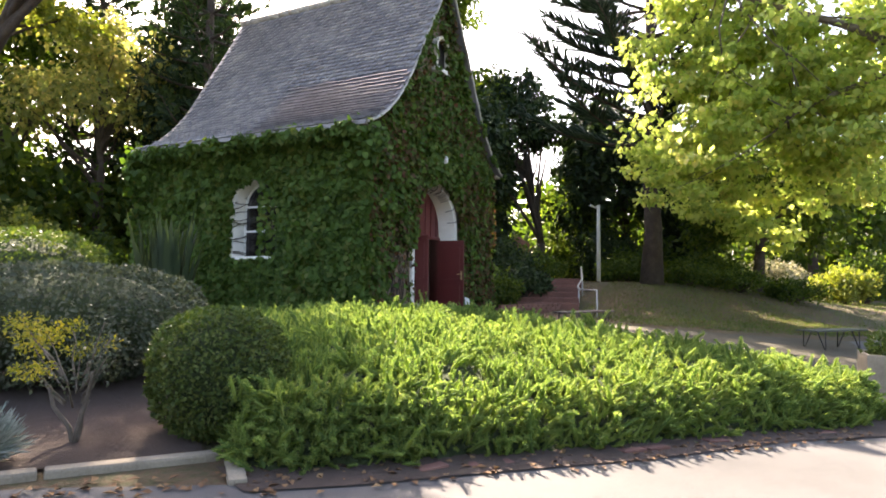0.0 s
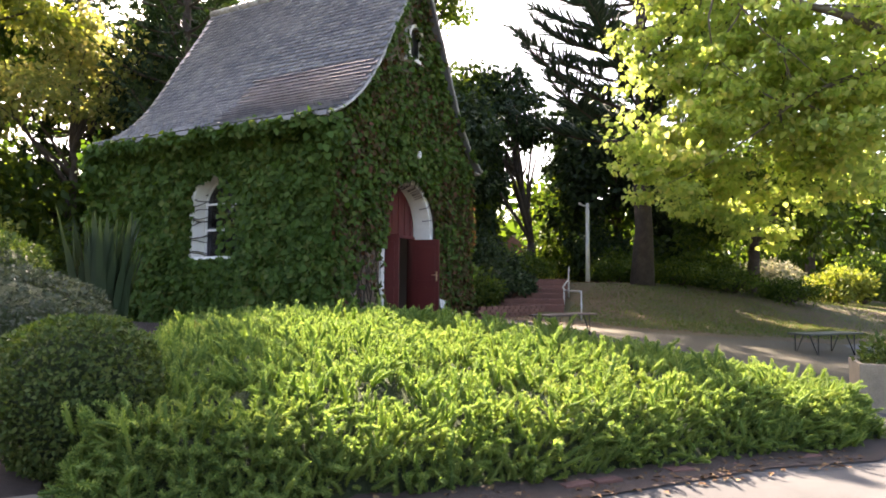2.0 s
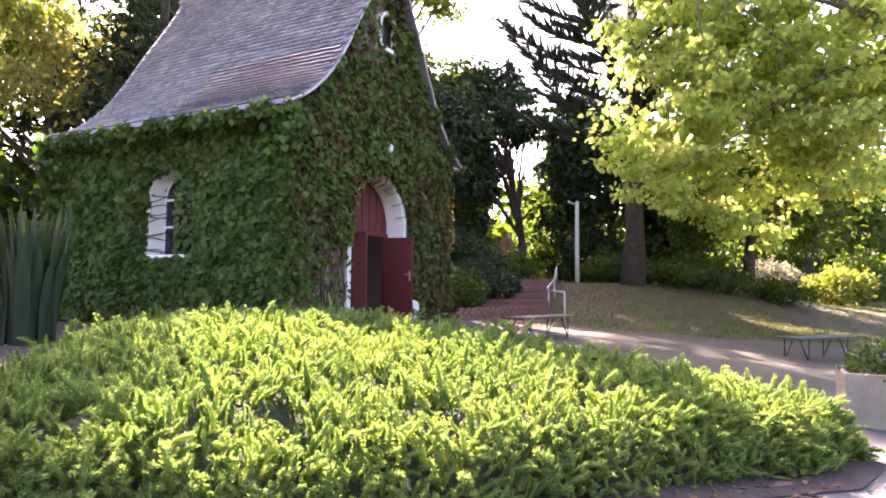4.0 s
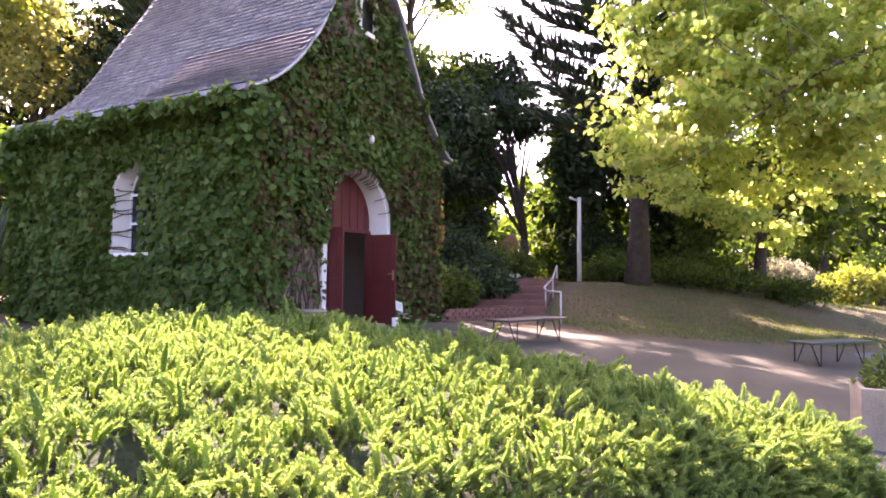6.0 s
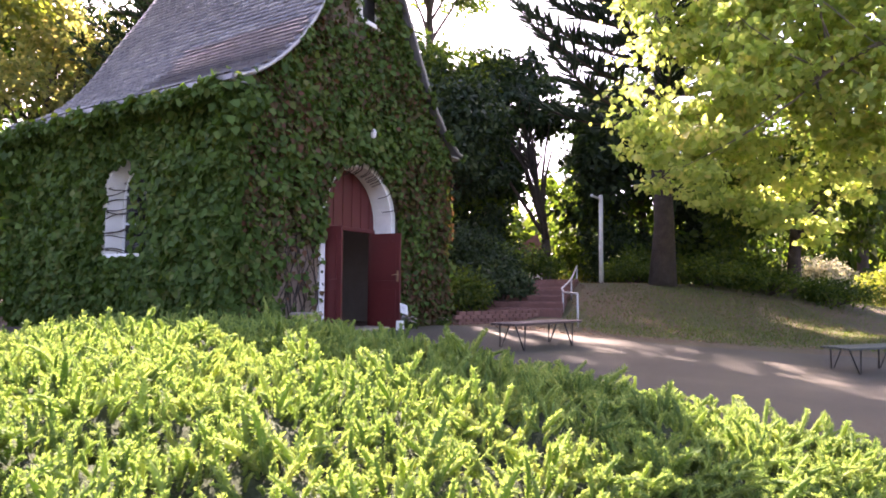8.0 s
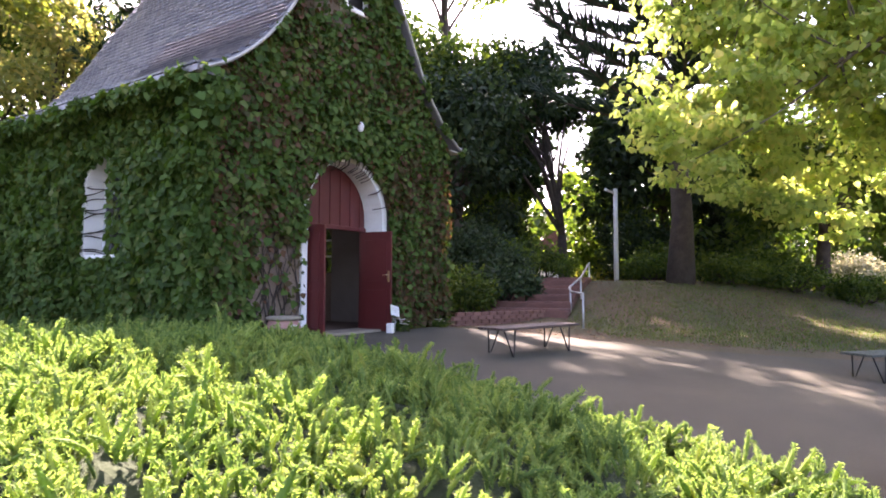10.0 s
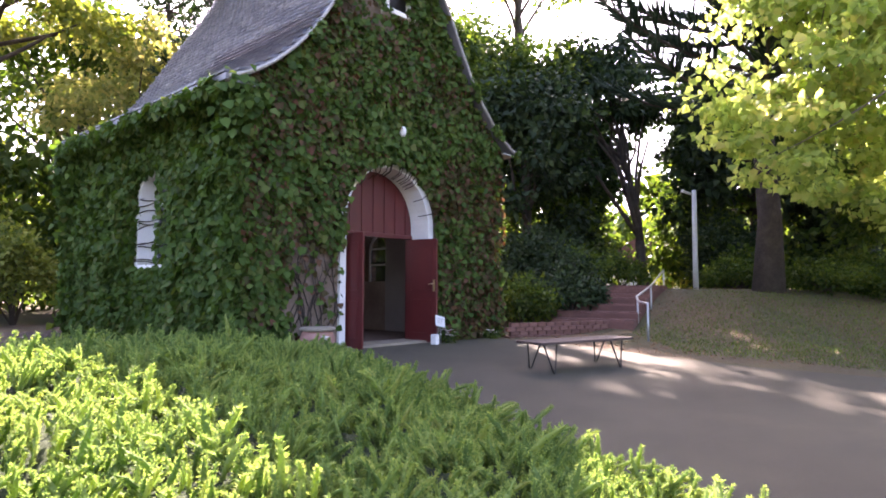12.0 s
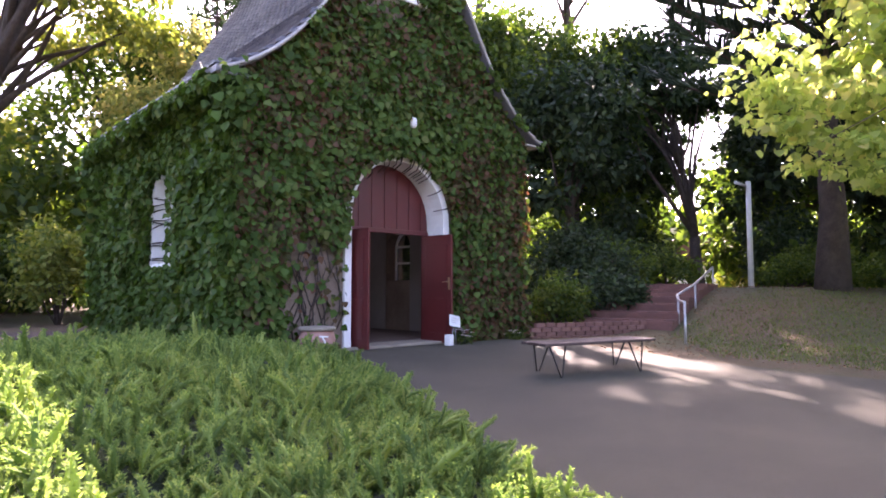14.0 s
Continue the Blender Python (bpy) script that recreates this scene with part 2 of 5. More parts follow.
def tube(bm, pts, radii, sides=8, cap=True):
    """A tapered tube along points."""
    pts = [Vector(p) for p in pts]
    rings = []
    side = None
    for i, p in enumerate(pts):
        way = (pts[min(i + 1, len(pts) - 1)] - pts[max(i - 1, 0)]).normalized()
        if side is None:
            side = way.orthogonal().normalized()
        side = (side - way * side.dot(way)).normalized()
        up = way.cross(side)
        r = radii[i] if hasattr(radii, "__len__") else radii
        rings.append([bm.verts.new(p + side * (r * math.cos(a)) + up * (r * math.sin(a))) for a in (2 * math.pi * j / sides for j in range(sides))])
    for a, b in zip(rings, rings[1:]):
        for j in range(sides):
            f = bm.faces.new((a[j], a[(j + 1) % sides], b[(j + 1) % sides], b[j]))
            f.smooth = True
    if cap:
        bm.faces.new(list(reversed(rings[0])))
        bm.faces.new(rings[-1])
    return bm


def lathe(bm, profile, sides=28, center=(0, 0, 0)):
    c = Vector(center)
    rings = [[bm.verts.new(c + Vector((r * math.cos(2 * math.pi * j / sides), r * math.sin(2 * math.pi * j / sides), z))) for j in range(sides)] for r, z in profile]
    for a, b in zip(rings, rings[1:]):
        for j in range(sides):
            f = bm.faces.new((a[j], a[(j + 1) % sides], b[(j + 1) % sides], b[j]))
            f.smooth = True
    bm.faces.new(list(reversed(rings[0])))
    bm.faces.new(rings[-1])
    return bm


def unit(v):
    return v / np.maximum(np.linalg.norm(v, axis=-1, keepdims=True), 1e-6)


def leaves(centers, tips, normals, length, width, fold=0.25):
    """Folded leaf blades: base at each centre, along tips, facing normals. Returns verts and triangles."""
    n = len(centers)
    tips = unit(tips)
    side = unit(np.cross(tips, normals))
    nor = np.cross(side, tips)
    L, W = np.broadcast_to(length, n)[:, None], np.broadcast_to(width, n)[:, None]
    base, tip = centers, centers + tips * L
    mid = centers + tips * L * 0.42
    a = mid + side * W * 0.5 + nor * W * fold
    b = mid - side * W * 0.5 + nor * W * fold
    v = np.stack([base, a, tip, b], 1).reshape(-1, 3)
    k = np.arange(n)[:, None] * 4
    f = np.concatenate([k + [0, 1, 2], k + [0, 2, 3]], 0)
    return v, f


def lobed(centers, tips, normals, length, width):
    """Broad pointed leaves with two shoulders and a point: five-cornered blades of three triangles."""
    n = len(centers)
    tips = unit(tips)
    side = unit(np.cross(tips, normals))
    nor = np.cross(side, tips)
    L, W = np.broadcast_to(length, n)[:, None], np.broadcast_to(width, n)[:, None]
    p = [centers, centers + tips * L * 0.25 + side * W * 0.5 + nor * W * 0.12, centers + tips * L * 0.62 + side * W * 0.34,
         centers + tips * L - nor * W * 0.1, centers + tips * L * 0.62 - side * W * 0.34, centers + tips * L * 0.25 - side * W * 0.5 + nor * W * 0.12]
    v = np.stack(p, 1).reshape(-1, 3)
    k = np.arange(n)[:, None] * 6
    f = np.concatenate([k + [0, 1, 2], k + [0, 2, 3], k + [0, 3, 4], k + [0, 4, 5]], 0)
    return v, f


def rand_dirs(n):
    return unit(rng.normal(size=(n, 3)))


def sstep(a, b, v):
    v = np.clip((np.asarray(v, float) - a) / (b - a), 0, 1)
    return v * v * (3 - 2 * v)


def ground_z(x, y):
    """Height of the ground: level by the chapel, falling to the road, with a bank rising behind the steps."""
    x, y = np.asarray(x, float), np.asarray(y, float)
    z = -0.6 * np.clip((-y - 0.8) / 8.2, 0, 1) ** 1.25
    q = (x - 5) * 0.5 + (y + 2) * 0.9
    z = z + 1.05 * sstep(0, 6.5, q) * sstep(4.2, 8, x) * (1 - 0.6 * sstep(15, 26, x))
    z = z + 0.35 * sstep(12, 40, y) * (1 - sstep(2, 8, x))
    return z


def gz(x, y):
    return float(ground_z(x, y))


def inside(poly, x, y):
    c = np.zeros(np.shape(x), bool)
    j = len(poly) - 1
    for i in range(len(poly)):
        (xi, yi), (xj, yj) = poly[i], poly[j]
        c ^= ((yi > y) != (yj > y)) & (x < (xj - xi) * (y - yi) / (yj - yi + 1e-12) + xi)
        j = i
    return c


def edge_dist(poly, x, y):
    d = np.full(np.shape(x), 1e9)
    for (ax, ay), (bx, by) in zip(poly, poly[1:] + poly[:1]):
        vx, vy = bx - ax, by - ay
        t = np.clip(((x - ax) * vx + (y - ay) * vy) / (vx * vx + vy * vy), 0, 1)
        d = np.minimum(d, np.hypot(x - ax - t * vx, y - ay - t * vy))
    return d


def wob(x, y, s, seed=0.0):
    return np.array([noise.noise(Vector((a * s, b * s, seed))) for a, b in zip(np.ravel(x), np.ravel(y))]).reshape(np.shape(x))


# ---- ground, road, drive ----
def sheet(name, xs, ys, lift, mat, poly=None):
    X, Y = np.meshgrid(xs, ys)
    Z = ground_z(X, Y) + lift
    v = np.stack([X, Y, Z], -1).reshape(-1, 3)
    nx = len(xs)
    i, j = np.meshgrid(np.arange(nx - 1), np.arange(len(ys) - 1))
    a = (j * nx + i).ravel()
    f = np.stack([a, a + 1, a + 1 + nx, a + nx], 1)
    if poly is not None:
        # keep the cells inside the outline and draw their outer corners onto it
        inn = inside(poly, v[:, 0], v[:, 1])
        f = f[inn[f].any(1)]
        rim = np.unique(f[~inn[f]])
        best = np.full(len(rim), 1e9)
        snap = v[rim].copy()
        for (ax, ay), (bx, by) in zip(poly, poly[1:] + poly[:1]):
            vx, vy = bx - ax, by - ay
            t = np.clip(((v[rim, 0] - ax) * vx + (v[rim, 1] - ay) * vy) / (vx * vx + vy * vy), 0, 1)
            px, py = ax + t * vx, ay + t * vy
            d = np.hypot(v[rim, 0] - px, v[rim, 1] - py)
            s = d < best
            best[s] = d[s]
            snap[s, 0], snap[s, 1] = px[s], py[s]
        snap[:, 2] = ground_z(snap[:, 0], snap[:, 1]) + lift
        v[rim] = snap
    me = mesh_np(name, v, f, mat)
    me.polygons.foreach_set("use_smooth", np.ones(len(me.polygons), bool))
    return part(name, me)


def graded(lo, hi, near_lo, near_hi, step, far):
    a = list(np.arange(near_lo, near_hi + step / 2, step))
    k, out = step, []
    p = near_hi
    while p < hi:
        k = min(k * 1.25, far)
        p += k
        out.append(p)
    lo_side, k, p = [], step, near_lo
    while p > lo:
        k = min(k * 1.25, far)
        p -= k
        lo_side.append(p)
    return np.array(lo_side[::-1] + a + out)


tagged(sheet("ground", graded(-900, 900, -16, 26, 0.5, 60), graded(-900, 900, -14, 24, 0.5, 60), 0.0, M_GROUND),
       "brown and green ground of worn lawn and leaf litter", "ground", kind="structure")
BED = [(-9.34, -6), (-8.79, -6.36), (-8.21, -6.63), (-6.75, -7.4), (-5.2, -8.08), (-4.08, -8.72), (-3.22, -8.99), (-2.72, -8.4), (-2.58, -7),
       (-2.35, -5.44), (-2.01, -3.8), (-1.61, -2.42), (-1.64, -1.5), (-2.3, -1.1), (-3.6, -0.5), (-4.2, 0.9), (-4.9, 1.2), (-5.6, -0.2), (-7.07, -2.32), (-8.53, -4.43)]
ROAD = [(-60, 16), (-30, 4), (-16, -2.9), (-11.96, -4.84), (-10.35, -5.45), (-9.39, -6.19), (-8.8, -6.49), (-6.76, -7.49), (-4.09, -8.81), (-3.23, -9.05), (-2.67, -8.4), (-2.54, -7), (-2.3, -5.44),
        (-1.97, -3.8), (-1.56, -2.42), (-1.53, -1.34), (-1.2, 0.2), (2.6, 0.45), (3.17, -1.23), (3.5, -2.83), (4.16, -4.51), (5.44, -6.02), (7.32, -7.75), (13, -9.6), (30, -14), (70, -24), (70, -34), (20, -26), (-16, -20), (-60, -8)]
road_xs = np.concatenate([np.arange(-60, -16, 2.0), np.arange(-16, 14, 0.2), np.arange(14, 70, 2.0)])
road_ys = np.concatenate([np.arange(-34, -16, 2.0), np.arange(-16, 1.0, 0.2), np.arange(1.0, 16, 1.0)])
tagged(sheet("road", road_xs, road_ys, 0.012, M_ASPHALT, ROAD),
       "worn grey asphalt drive with dappled sun", "road", kind="structure")
FORECOURT = [(-2.67, -8.4), (-2.54, -7), (-2.3, -5.44), (-1.97, -3.8), (-1.56, -2.42), (-1.53, -1.34), (-1.2, 0.2), (2.6, 0.45), (3.17, -1.23), (3.5, -2.83), (4.16, -4.51), (5.44, -6.02), (7.32, -7.75), (3.42, -8.68)]
tagged(sheet("forecourt", np.arange(-3.0, 9.0, 0.2), np.arange(-9.4, 0.8, 0.2), 0.017, M_FORECOURT, FORECOURT),
       "worn brown forecourt before the chapel door", "pavement", kind="structure")
SOIL = [(-13.92, -3.39), (-11.49, -4.74), (-10.26, -5.2), (-9.33, -5.65), (-8.61, -4.22), (-7.07, -2.32), (-5.6, -0.2), (-4.6, 1.4), (-3.3, 1), (-3.3, 7.5), (-8, 8), (-14, 3)]
tagged(sheet("garden_soil", np.arange(-14, -3, 0.25), np.arange(-6, 8.2, 0.25), 0.02, M_SOIL, SOIL),
       "dark bare garden soil in the border", "soil", kind="structure")

FOOT = [(-9.38, -5.85), (-8.79, -6.29), (-8.2, -6.58), (-6.74, -7.35), (-5.2, -8.04), (-4.08, -8.67), (-3.21, -8.94), (-3.19, -9.16), (-4.16, -9.03), (-5.26, -8.37), (-6.86, -7.7), (-8.31, -6.94), (-8.9, -6.65), (-9.49, -6.29)]
tagged(sheet("bed_edge_soil", np.arange(-9.9, -2.2, 0.08), np.arange(-9.6, -5.4, 0.08), 0.024, M_SOIL, FOOT),
       "brown soil and litter spilling from the bed's foot", "soil", kind="structure")

# ---- chapel ----
PROFILE = [(0.0, 8.5), (0.35, 7.85), (0.75, 7.2), (1.15, 6.6), (1.6, 5.8), (2.1, 5.05), (2.65, 4.5), (3.15, 4.15), (3.5, 4.03)]
# the profile eased into one smooth sweep
PD = np.linspace(0.0, 3.5, 71)
sweep = np.interp(PD, [p[0] for p in PROFILE], [p[1] for p in PROFILE])
padded = np.concatenate([sweep[0] + (sweep[0] - sweep[1]) * np.arange(8, 0, -1), sweep, sweep[-1] + (sweep[-1] - sweep[-2]) * np.arange(1, 9)])
PZ = np.convolve(padded, np.hanning(19)[1:-1] / np.hanning(19).sum(), "valid")
ROOF_Y0, ROOF_Y1 = -0.3, 6.6
HALF, DEEP, THICK = 3.0, 6.5, 0.5
DOOR_R, DOOR_SPRING, DOOR_C = 1.02, 2.2, -0.1
AT = pose(0.27, 0.03, 0, 0, 0, 10.0)


def roof_z(d):
    return np.interp(np.abs(d), PD, PZ)


chapel = thing("chapel", "small ivy-clad chapel with a steep bell-cast slate roof", "chapel", AT)


def strip_wall(bm, us, top, openings, put):
    """A wall of upright strips; openings are (u0, u1, sill, spring) with round heads. put maps (u, depth, z) to a place."""
    def block(u0, u1, lo0, lo1, hi0, hi1):
        if hi0 - lo0 < 0.01 and hi1 - lo1 < 0.01:
            return
        vs = [bm.verts.new(put(u, d, z)) for d in (0, THICK) for u, z in ((u0, lo0), (u1, lo1), (u1, hi1), (u0, hi0))]
        for f in ((0, 1, 2, 3), (7, 6, 5, 4), (0, 4, 5, 1), (2, 6, 7, 3), (1, 5, 6, 2), (0, 3, 7, 4)):
            bm.faces.new([vs[i] for i in f])
    for u0, u1 in zip(us, us[1:]):
        mid = (u0 + u1) / 2
        hit = [o for o in openings if o[0] < mid < o[1]]
        if not hit:
            block(u0, u1, -0.3, -0.3, top(u0), top(u1))
            continue
        o0, o1, sill, spring = hit[0]
        c, r = (o0 + o1) / 2, (o1 - o0) / 2
        arch = [spring + math.sqrt(max(r * r - (u - c) ** 2, 0)) for u in (u0, u1)]
        if sill > -0.2:
            block(u0, u1, -0.3, -0.3, sill, sill)
        block(u0, u1, arch[0], arch[1], top(u0), top(u1))
    bmesh.ops.recalc_face_normals(bm, faces=bm.faces[:])
    bmesh.ops.remove_doubles(bm, verts=bm.verts[:], dist=1e-4)
    return bm


def cuts(lo, hi, *spans, n=14):
    s = {lo, hi}
    for a, b in spans:
        s |= {a + (b - a) * 0.5 * (1 - math.cos(math.pi * i / n)) for i in range(n + 1)}
    s |= set(np.arange(lo, hi, 0.35).tolist())
    out = []
    for v in sorted(s):
        if not out or v - out[-1] > 1e-4:
            out.append(v)
    return out


WIN = (2.28, 3.62, 1.42, 2.5)       # left wall window along y
WIN_R = (2.85, 3.75, 1.2, 1.95)         # right wall window along y
GAB = (-0.26, 0.28, 6.1, 6.6)      # gable window along x
gable_top = lambda u: float(roof_z(u)) - 0.07
part("wall", strip_wall(bmesh.new(), cuts(-HALF, HALF, (DOOR_C - DOOR_R, DOOR_C + DOOR_R)), gable_top, [(DOOR_C - DOOR_R, DOOR_C + DOOR_R, -1, DOOR_SPRING)], lambda u, d, z: Vector((u, d, z))),
     M_WALL, chapel, "weathered front gable wall under ivy")
part("wall", strip_wall(bmesh.new(), cuts(0.0, DEEP, WIN[:2]), lambda u: 4.0, [WIN], lambda u, d, z: Vector((-HALF + d, u, z))), M_WALL, chapel, "long side wall under ivy")
part("wall", strip_wall(bmesh.new(), cuts(0.0, DEEP, WIN_R[:2]), lambda u: 4.0, [WIN_R], lambda u, d, z: Vector((HALF - d, u, z))), M_WALL, chapel)
part("wall", strip_wall(bmesh.new(), cuts(-HALF, HALF), gable_top, [], lambda u, d, z: Vector((u, DEEP - d, z))), M_WALL, chapel)
part("floor", box(bmesh.new(), -HALF + 0.5, HALF - 0.5, 0.45, DEEP - 0.5, -0.2, 0.03), M_PLANK, chapel, "dark wooden floor")
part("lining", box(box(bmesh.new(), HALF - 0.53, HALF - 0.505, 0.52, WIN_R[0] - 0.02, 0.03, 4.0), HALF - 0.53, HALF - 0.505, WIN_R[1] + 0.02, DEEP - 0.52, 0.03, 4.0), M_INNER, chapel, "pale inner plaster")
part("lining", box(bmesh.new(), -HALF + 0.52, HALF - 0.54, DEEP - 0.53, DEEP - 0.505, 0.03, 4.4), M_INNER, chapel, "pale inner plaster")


def sweep_arch(bm, half, sill, spring, section, put, n=22):
    """Sweeps a section of (outward, depth) offsets up one jamb, over the round head and down the other."""
    path = [((-half, z), (-1, 0)) for z in np.linspace(sill, spring, 5)[:-1]]
    path += [((-half * math.cos(a), spring + half * math.sin(a)), (-math.cos(a), math.sin(a))) for a in np.linspace(0, math.pi, n)]
    path += [((half, z), (1, 0)) for z in np.linspace(spring, sill, 5)[1:]]
    rows = [[bm.verts.new(put(u + o * nu, d, z + o * nz)) for o, d in section] for (u, z), (nu, nz) in path]
    for a, b in zip(rows, rows[1:]):
        for j in range(len(section) - 1):
            bm.faces.new((a[j], b[j], b[j + 1], a[j + 1]))
    bmesh.ops.recalc_face_normals(bm, faces=bm.faces[:])
    return bm


front_put = lambda u, d, z: Vector((DOOR_C + u, d, z))
part("door_surround", sweep_arch(bmesh.new(), DOOR_R - 0.015, 0.0, DOOR_SPRING, [(0.0, 0.5), (0.0, 0.0), (0.0, -0.04), (0.13, -0.045), (0.14, 0.01)], front_put), M_PLASTER, chapel, "white plastered round door surround")
side_put = lambda c: (lambda u, d, z: Vector((-HALF + d, c + u, z)))
WC, WR = (WIN[0] + WIN[1]) / 2, (WIN[1] - WIN[0]) / 2
part("window_reveal", sweep_arch(bmesh.new(), WR - 0.01, WIN[2], WIN[3], [(0.0, 0.5), (0.0, -0.02), (0.1, -0.025), (0.1, 0.01)], side_put(WC)), M_PLASTER, chapel, "white window reveal crossed by vine stems")
part("sill", box(bmesh.new(), -HALF - 0.04, -HALF + 0.33, WIN[0], WIN[1], WIN[2] - 0.06, WIN[2] + 0.012, 0.01), M_PLASTER, chapel)


def arch_pane(bm, half, sill, spring, put, n=18):
    pts = [(-half, sill), (half, sill)] + [(half * math.cos(a), spring + half * math.sin(a)) for a in np.linspace(0, math.pi, n)]
    a = [bm.verts.new(put(u, 0.0, z)) for u, z in pts]
    b = [bm.verts.new(put(u, 0.012, z)) for u, z in pts]
    bm.faces.new(a)
    bm.faces.new(b[::-1])
    for i in range(len(a)):
        bm.faces.new((a[i], b[i], b[(i + 1) % len(a)], a[(i + 1) % len(a)]))
    bmesh.ops.recalc_face_normals(bm, faces=bm.faces[:])
    return bm


def arched_window(c, half, sill, spring, put, bars):
    """Window in its opening: frame with pane and bars beneath it."""
    w = part("window", sweep_arch(bmesh.new(), half - 0.055, sill, spring, [(0.055, 0.0), (0.0, 0.0), (0.0, 0.05), (0.055, 0.05), (0.055, 0.0)], put), M_WHITE, chapel, "round-headed white window with dark panes")
    g = part("pane", arch_pane(bmesh.new(), half - 0.05, sill, spring, lambda u, d, z: put(u, d + 0.02, z)), M_GLASS, w)
    for z in bars:
        bm = bmesh.new()
        vs = [put(u, d, zz) for d in (-0.005, 0.045) for u, zz in ((-half + 0.05, z - 0.022), (half - 0.05, z - 0.022), (half - 0.05, z + 0.022), (-half + 0.05, z + 0.022))]
        b = [bm.verts.new(v) for v in vs]
        for f in ((0, 1, 2, 3), (7, 6, 5, 4), (0, 4, 5, 1), (2, 6, 7, 3), (1, 5, 6, 2), (0, 3, 7, 4)):
            bm.faces.new([b[i] for i in f])
        bmesh.ops.recalc_face_normals(bm, faces=bm.faces[:])
        part("glazing_bar", bm, M_WHITE, w)
    bm = bmesh.new()
    tube(bm, [put(0, 0.02, sill), put(0, 0.02, spring + half - 0.05)], 0.012, 6)
    part("glazing_bar", bm, M_IRON, w)
    return w


arched_window(WC, WR - 0.02, WIN[2] + 0.01, WIN[3], lambda u, d, z: Vector((-HALF + 0.31 + d, WC + u, z)), (2.02, 2.58))
RC, RR = (WIN_R[0] + WIN_R[1]) / 2, (WIN_R[1] - WIN_R[0]) / 2
arched_window(RC, RR - 0.01, WIN_R[2], WIN_R[3], lambda u, d, z: Vector((HALF - 0.2 - d, RC + u, z)), (1.62, 2.02))

# gable window: a white-framed niche with dark glass
gc, gr = (GAB[0] + GAB[1]) / 2, (GAB[1] - GAB[0]) / 2
gw = part("window", sweep_arch(bmesh.new(), gr, GAB[2], GAB[3], [(0.0, 0.06), (0.0, -0.14), (0.07, -0.15), (0.075, 0.02)], lambda u, d, z: Vector((gc + u, d, z))), M_PLASTER, chapel, "narrow white-framed gable window")
part("pane", arch_pane(bmesh.new(), gr, GAB[2], GAB[3], lambda u, d, z: Vector((gc + u, d - 0.02, z))), M_IRON, gw, "dark unlit glass")
part("window_sill", box(bmesh.new(), GAB[0] - 0.09, GAB[1] + 0.09, -0.2, 0.0, GAB[2] - 0.09, GAB[2], 0.015), M_PLASTER, gw)

# door: arched head panel, a leaf swung out against the jamb, a leaf ajar inwards
dh = part("door_head", arch_pane(bmesh.new(), DOOR_R - 0.02, 2.02, DOOR_SPRING, lambda u, d, z: Vector((DOOR_C + u, 0.42 + d * 3, z))), M_DOOR, chapel, "dark red arched wooden door head")
bm = bmesh.new()
for u in np.linspace(-0.84, 0.84, 7):
    box(bm, DOOR_C + u - 0.008, DOOR_C + u + 0.008, 0.405, 0.425, 2.03, DOOR_SPRING + math.sqrt(max(0.97 ** 2 - u * u, 0)) - 0.04)
part("moulding", bm, M_DOOR, dh)
part("moulding", box(bmesh.new(), DOOR_C - 0.98, DOOR_C + 0.98, 0.36, 0.46, 1.98, 2.06, 0.012), M_DOOR, dh)
for x in (-1, 1):
    part("door_jamb", box(bmesh.new(), DOOR_C + x * 0.945 - 0.05, DOOR_C + x * 0.945 + 0.05, 0.38, 0.47, 0.0, 1.98, 0.01), M_DOOR, chapel)


def door_leaf(hinge, far, label, handle_side):
    hx, hy = hinge
    fx, fy = far
    L, a = math.hypot(fx - hx, fy - hy), math.degrees(math.atan2(fy - hy, fx - hx))
    leaf = part("door", box(bmesh.new(), 0, L, -0.022, 0.022, 0.03, 1.97, 0.006), M_DOOR, chapel, label)
    leaf.matrix_basis = pose(hx, hy, 0, 0, 0, a)
    for s in (-1, 1):
        bm = bmesh.new()
        for z0, z1 in ((0.2, 0.82), (1.0, 1.8)):
            box(bm, 0.1, L - 0.1, s * 0.0225, s * 0.031, z0, z1, 0.004)
        part("panel", bm, M_DOOR, leaf)
    bm = bmesh.new()
    box(bm, L - 0.075, L - 0.035, handle_side * 0.023, handle_side * 0.03, 0.98, 1.2, 0.002)
    tube(bm, [(L - 0.055, handle_side * 0.03, 1.12), (L - 0.055, handle_side * 0.075, 1.12), (L - 0.16, handle_side * 0.08, 1.115)], 0.01, 8)
    part("handle", bm, M_BRASS, leaf, "worn brass lever handle")
    return leaf


door_leaf((0.76, 0.36), (0.84, -0.34), "dark red wooden door leaf swung open outwards", -1)
door_leaf((-1.07, 0.3), (-0.96, -0.32), "dark red wooden door leaf swung open outwards", 1)
part("threshold", box(bmesh.new(), -1.27, 1.05, -0.12, 0.48, -0.1, 0.06, 0.015), M_KERB, chapel, "grey stone doorstep")

for k in range(3):
    part("wall_panel", box(bmesh.new(), HALF - 0.6, HALF - 0.535, 0.56 + k * 0.32, 0.56 + k * 0.32 + 0.3, 0.032, 2.25, 0.012), M_DOOR, chapel, "dark red wooden panelling inside the doorway")

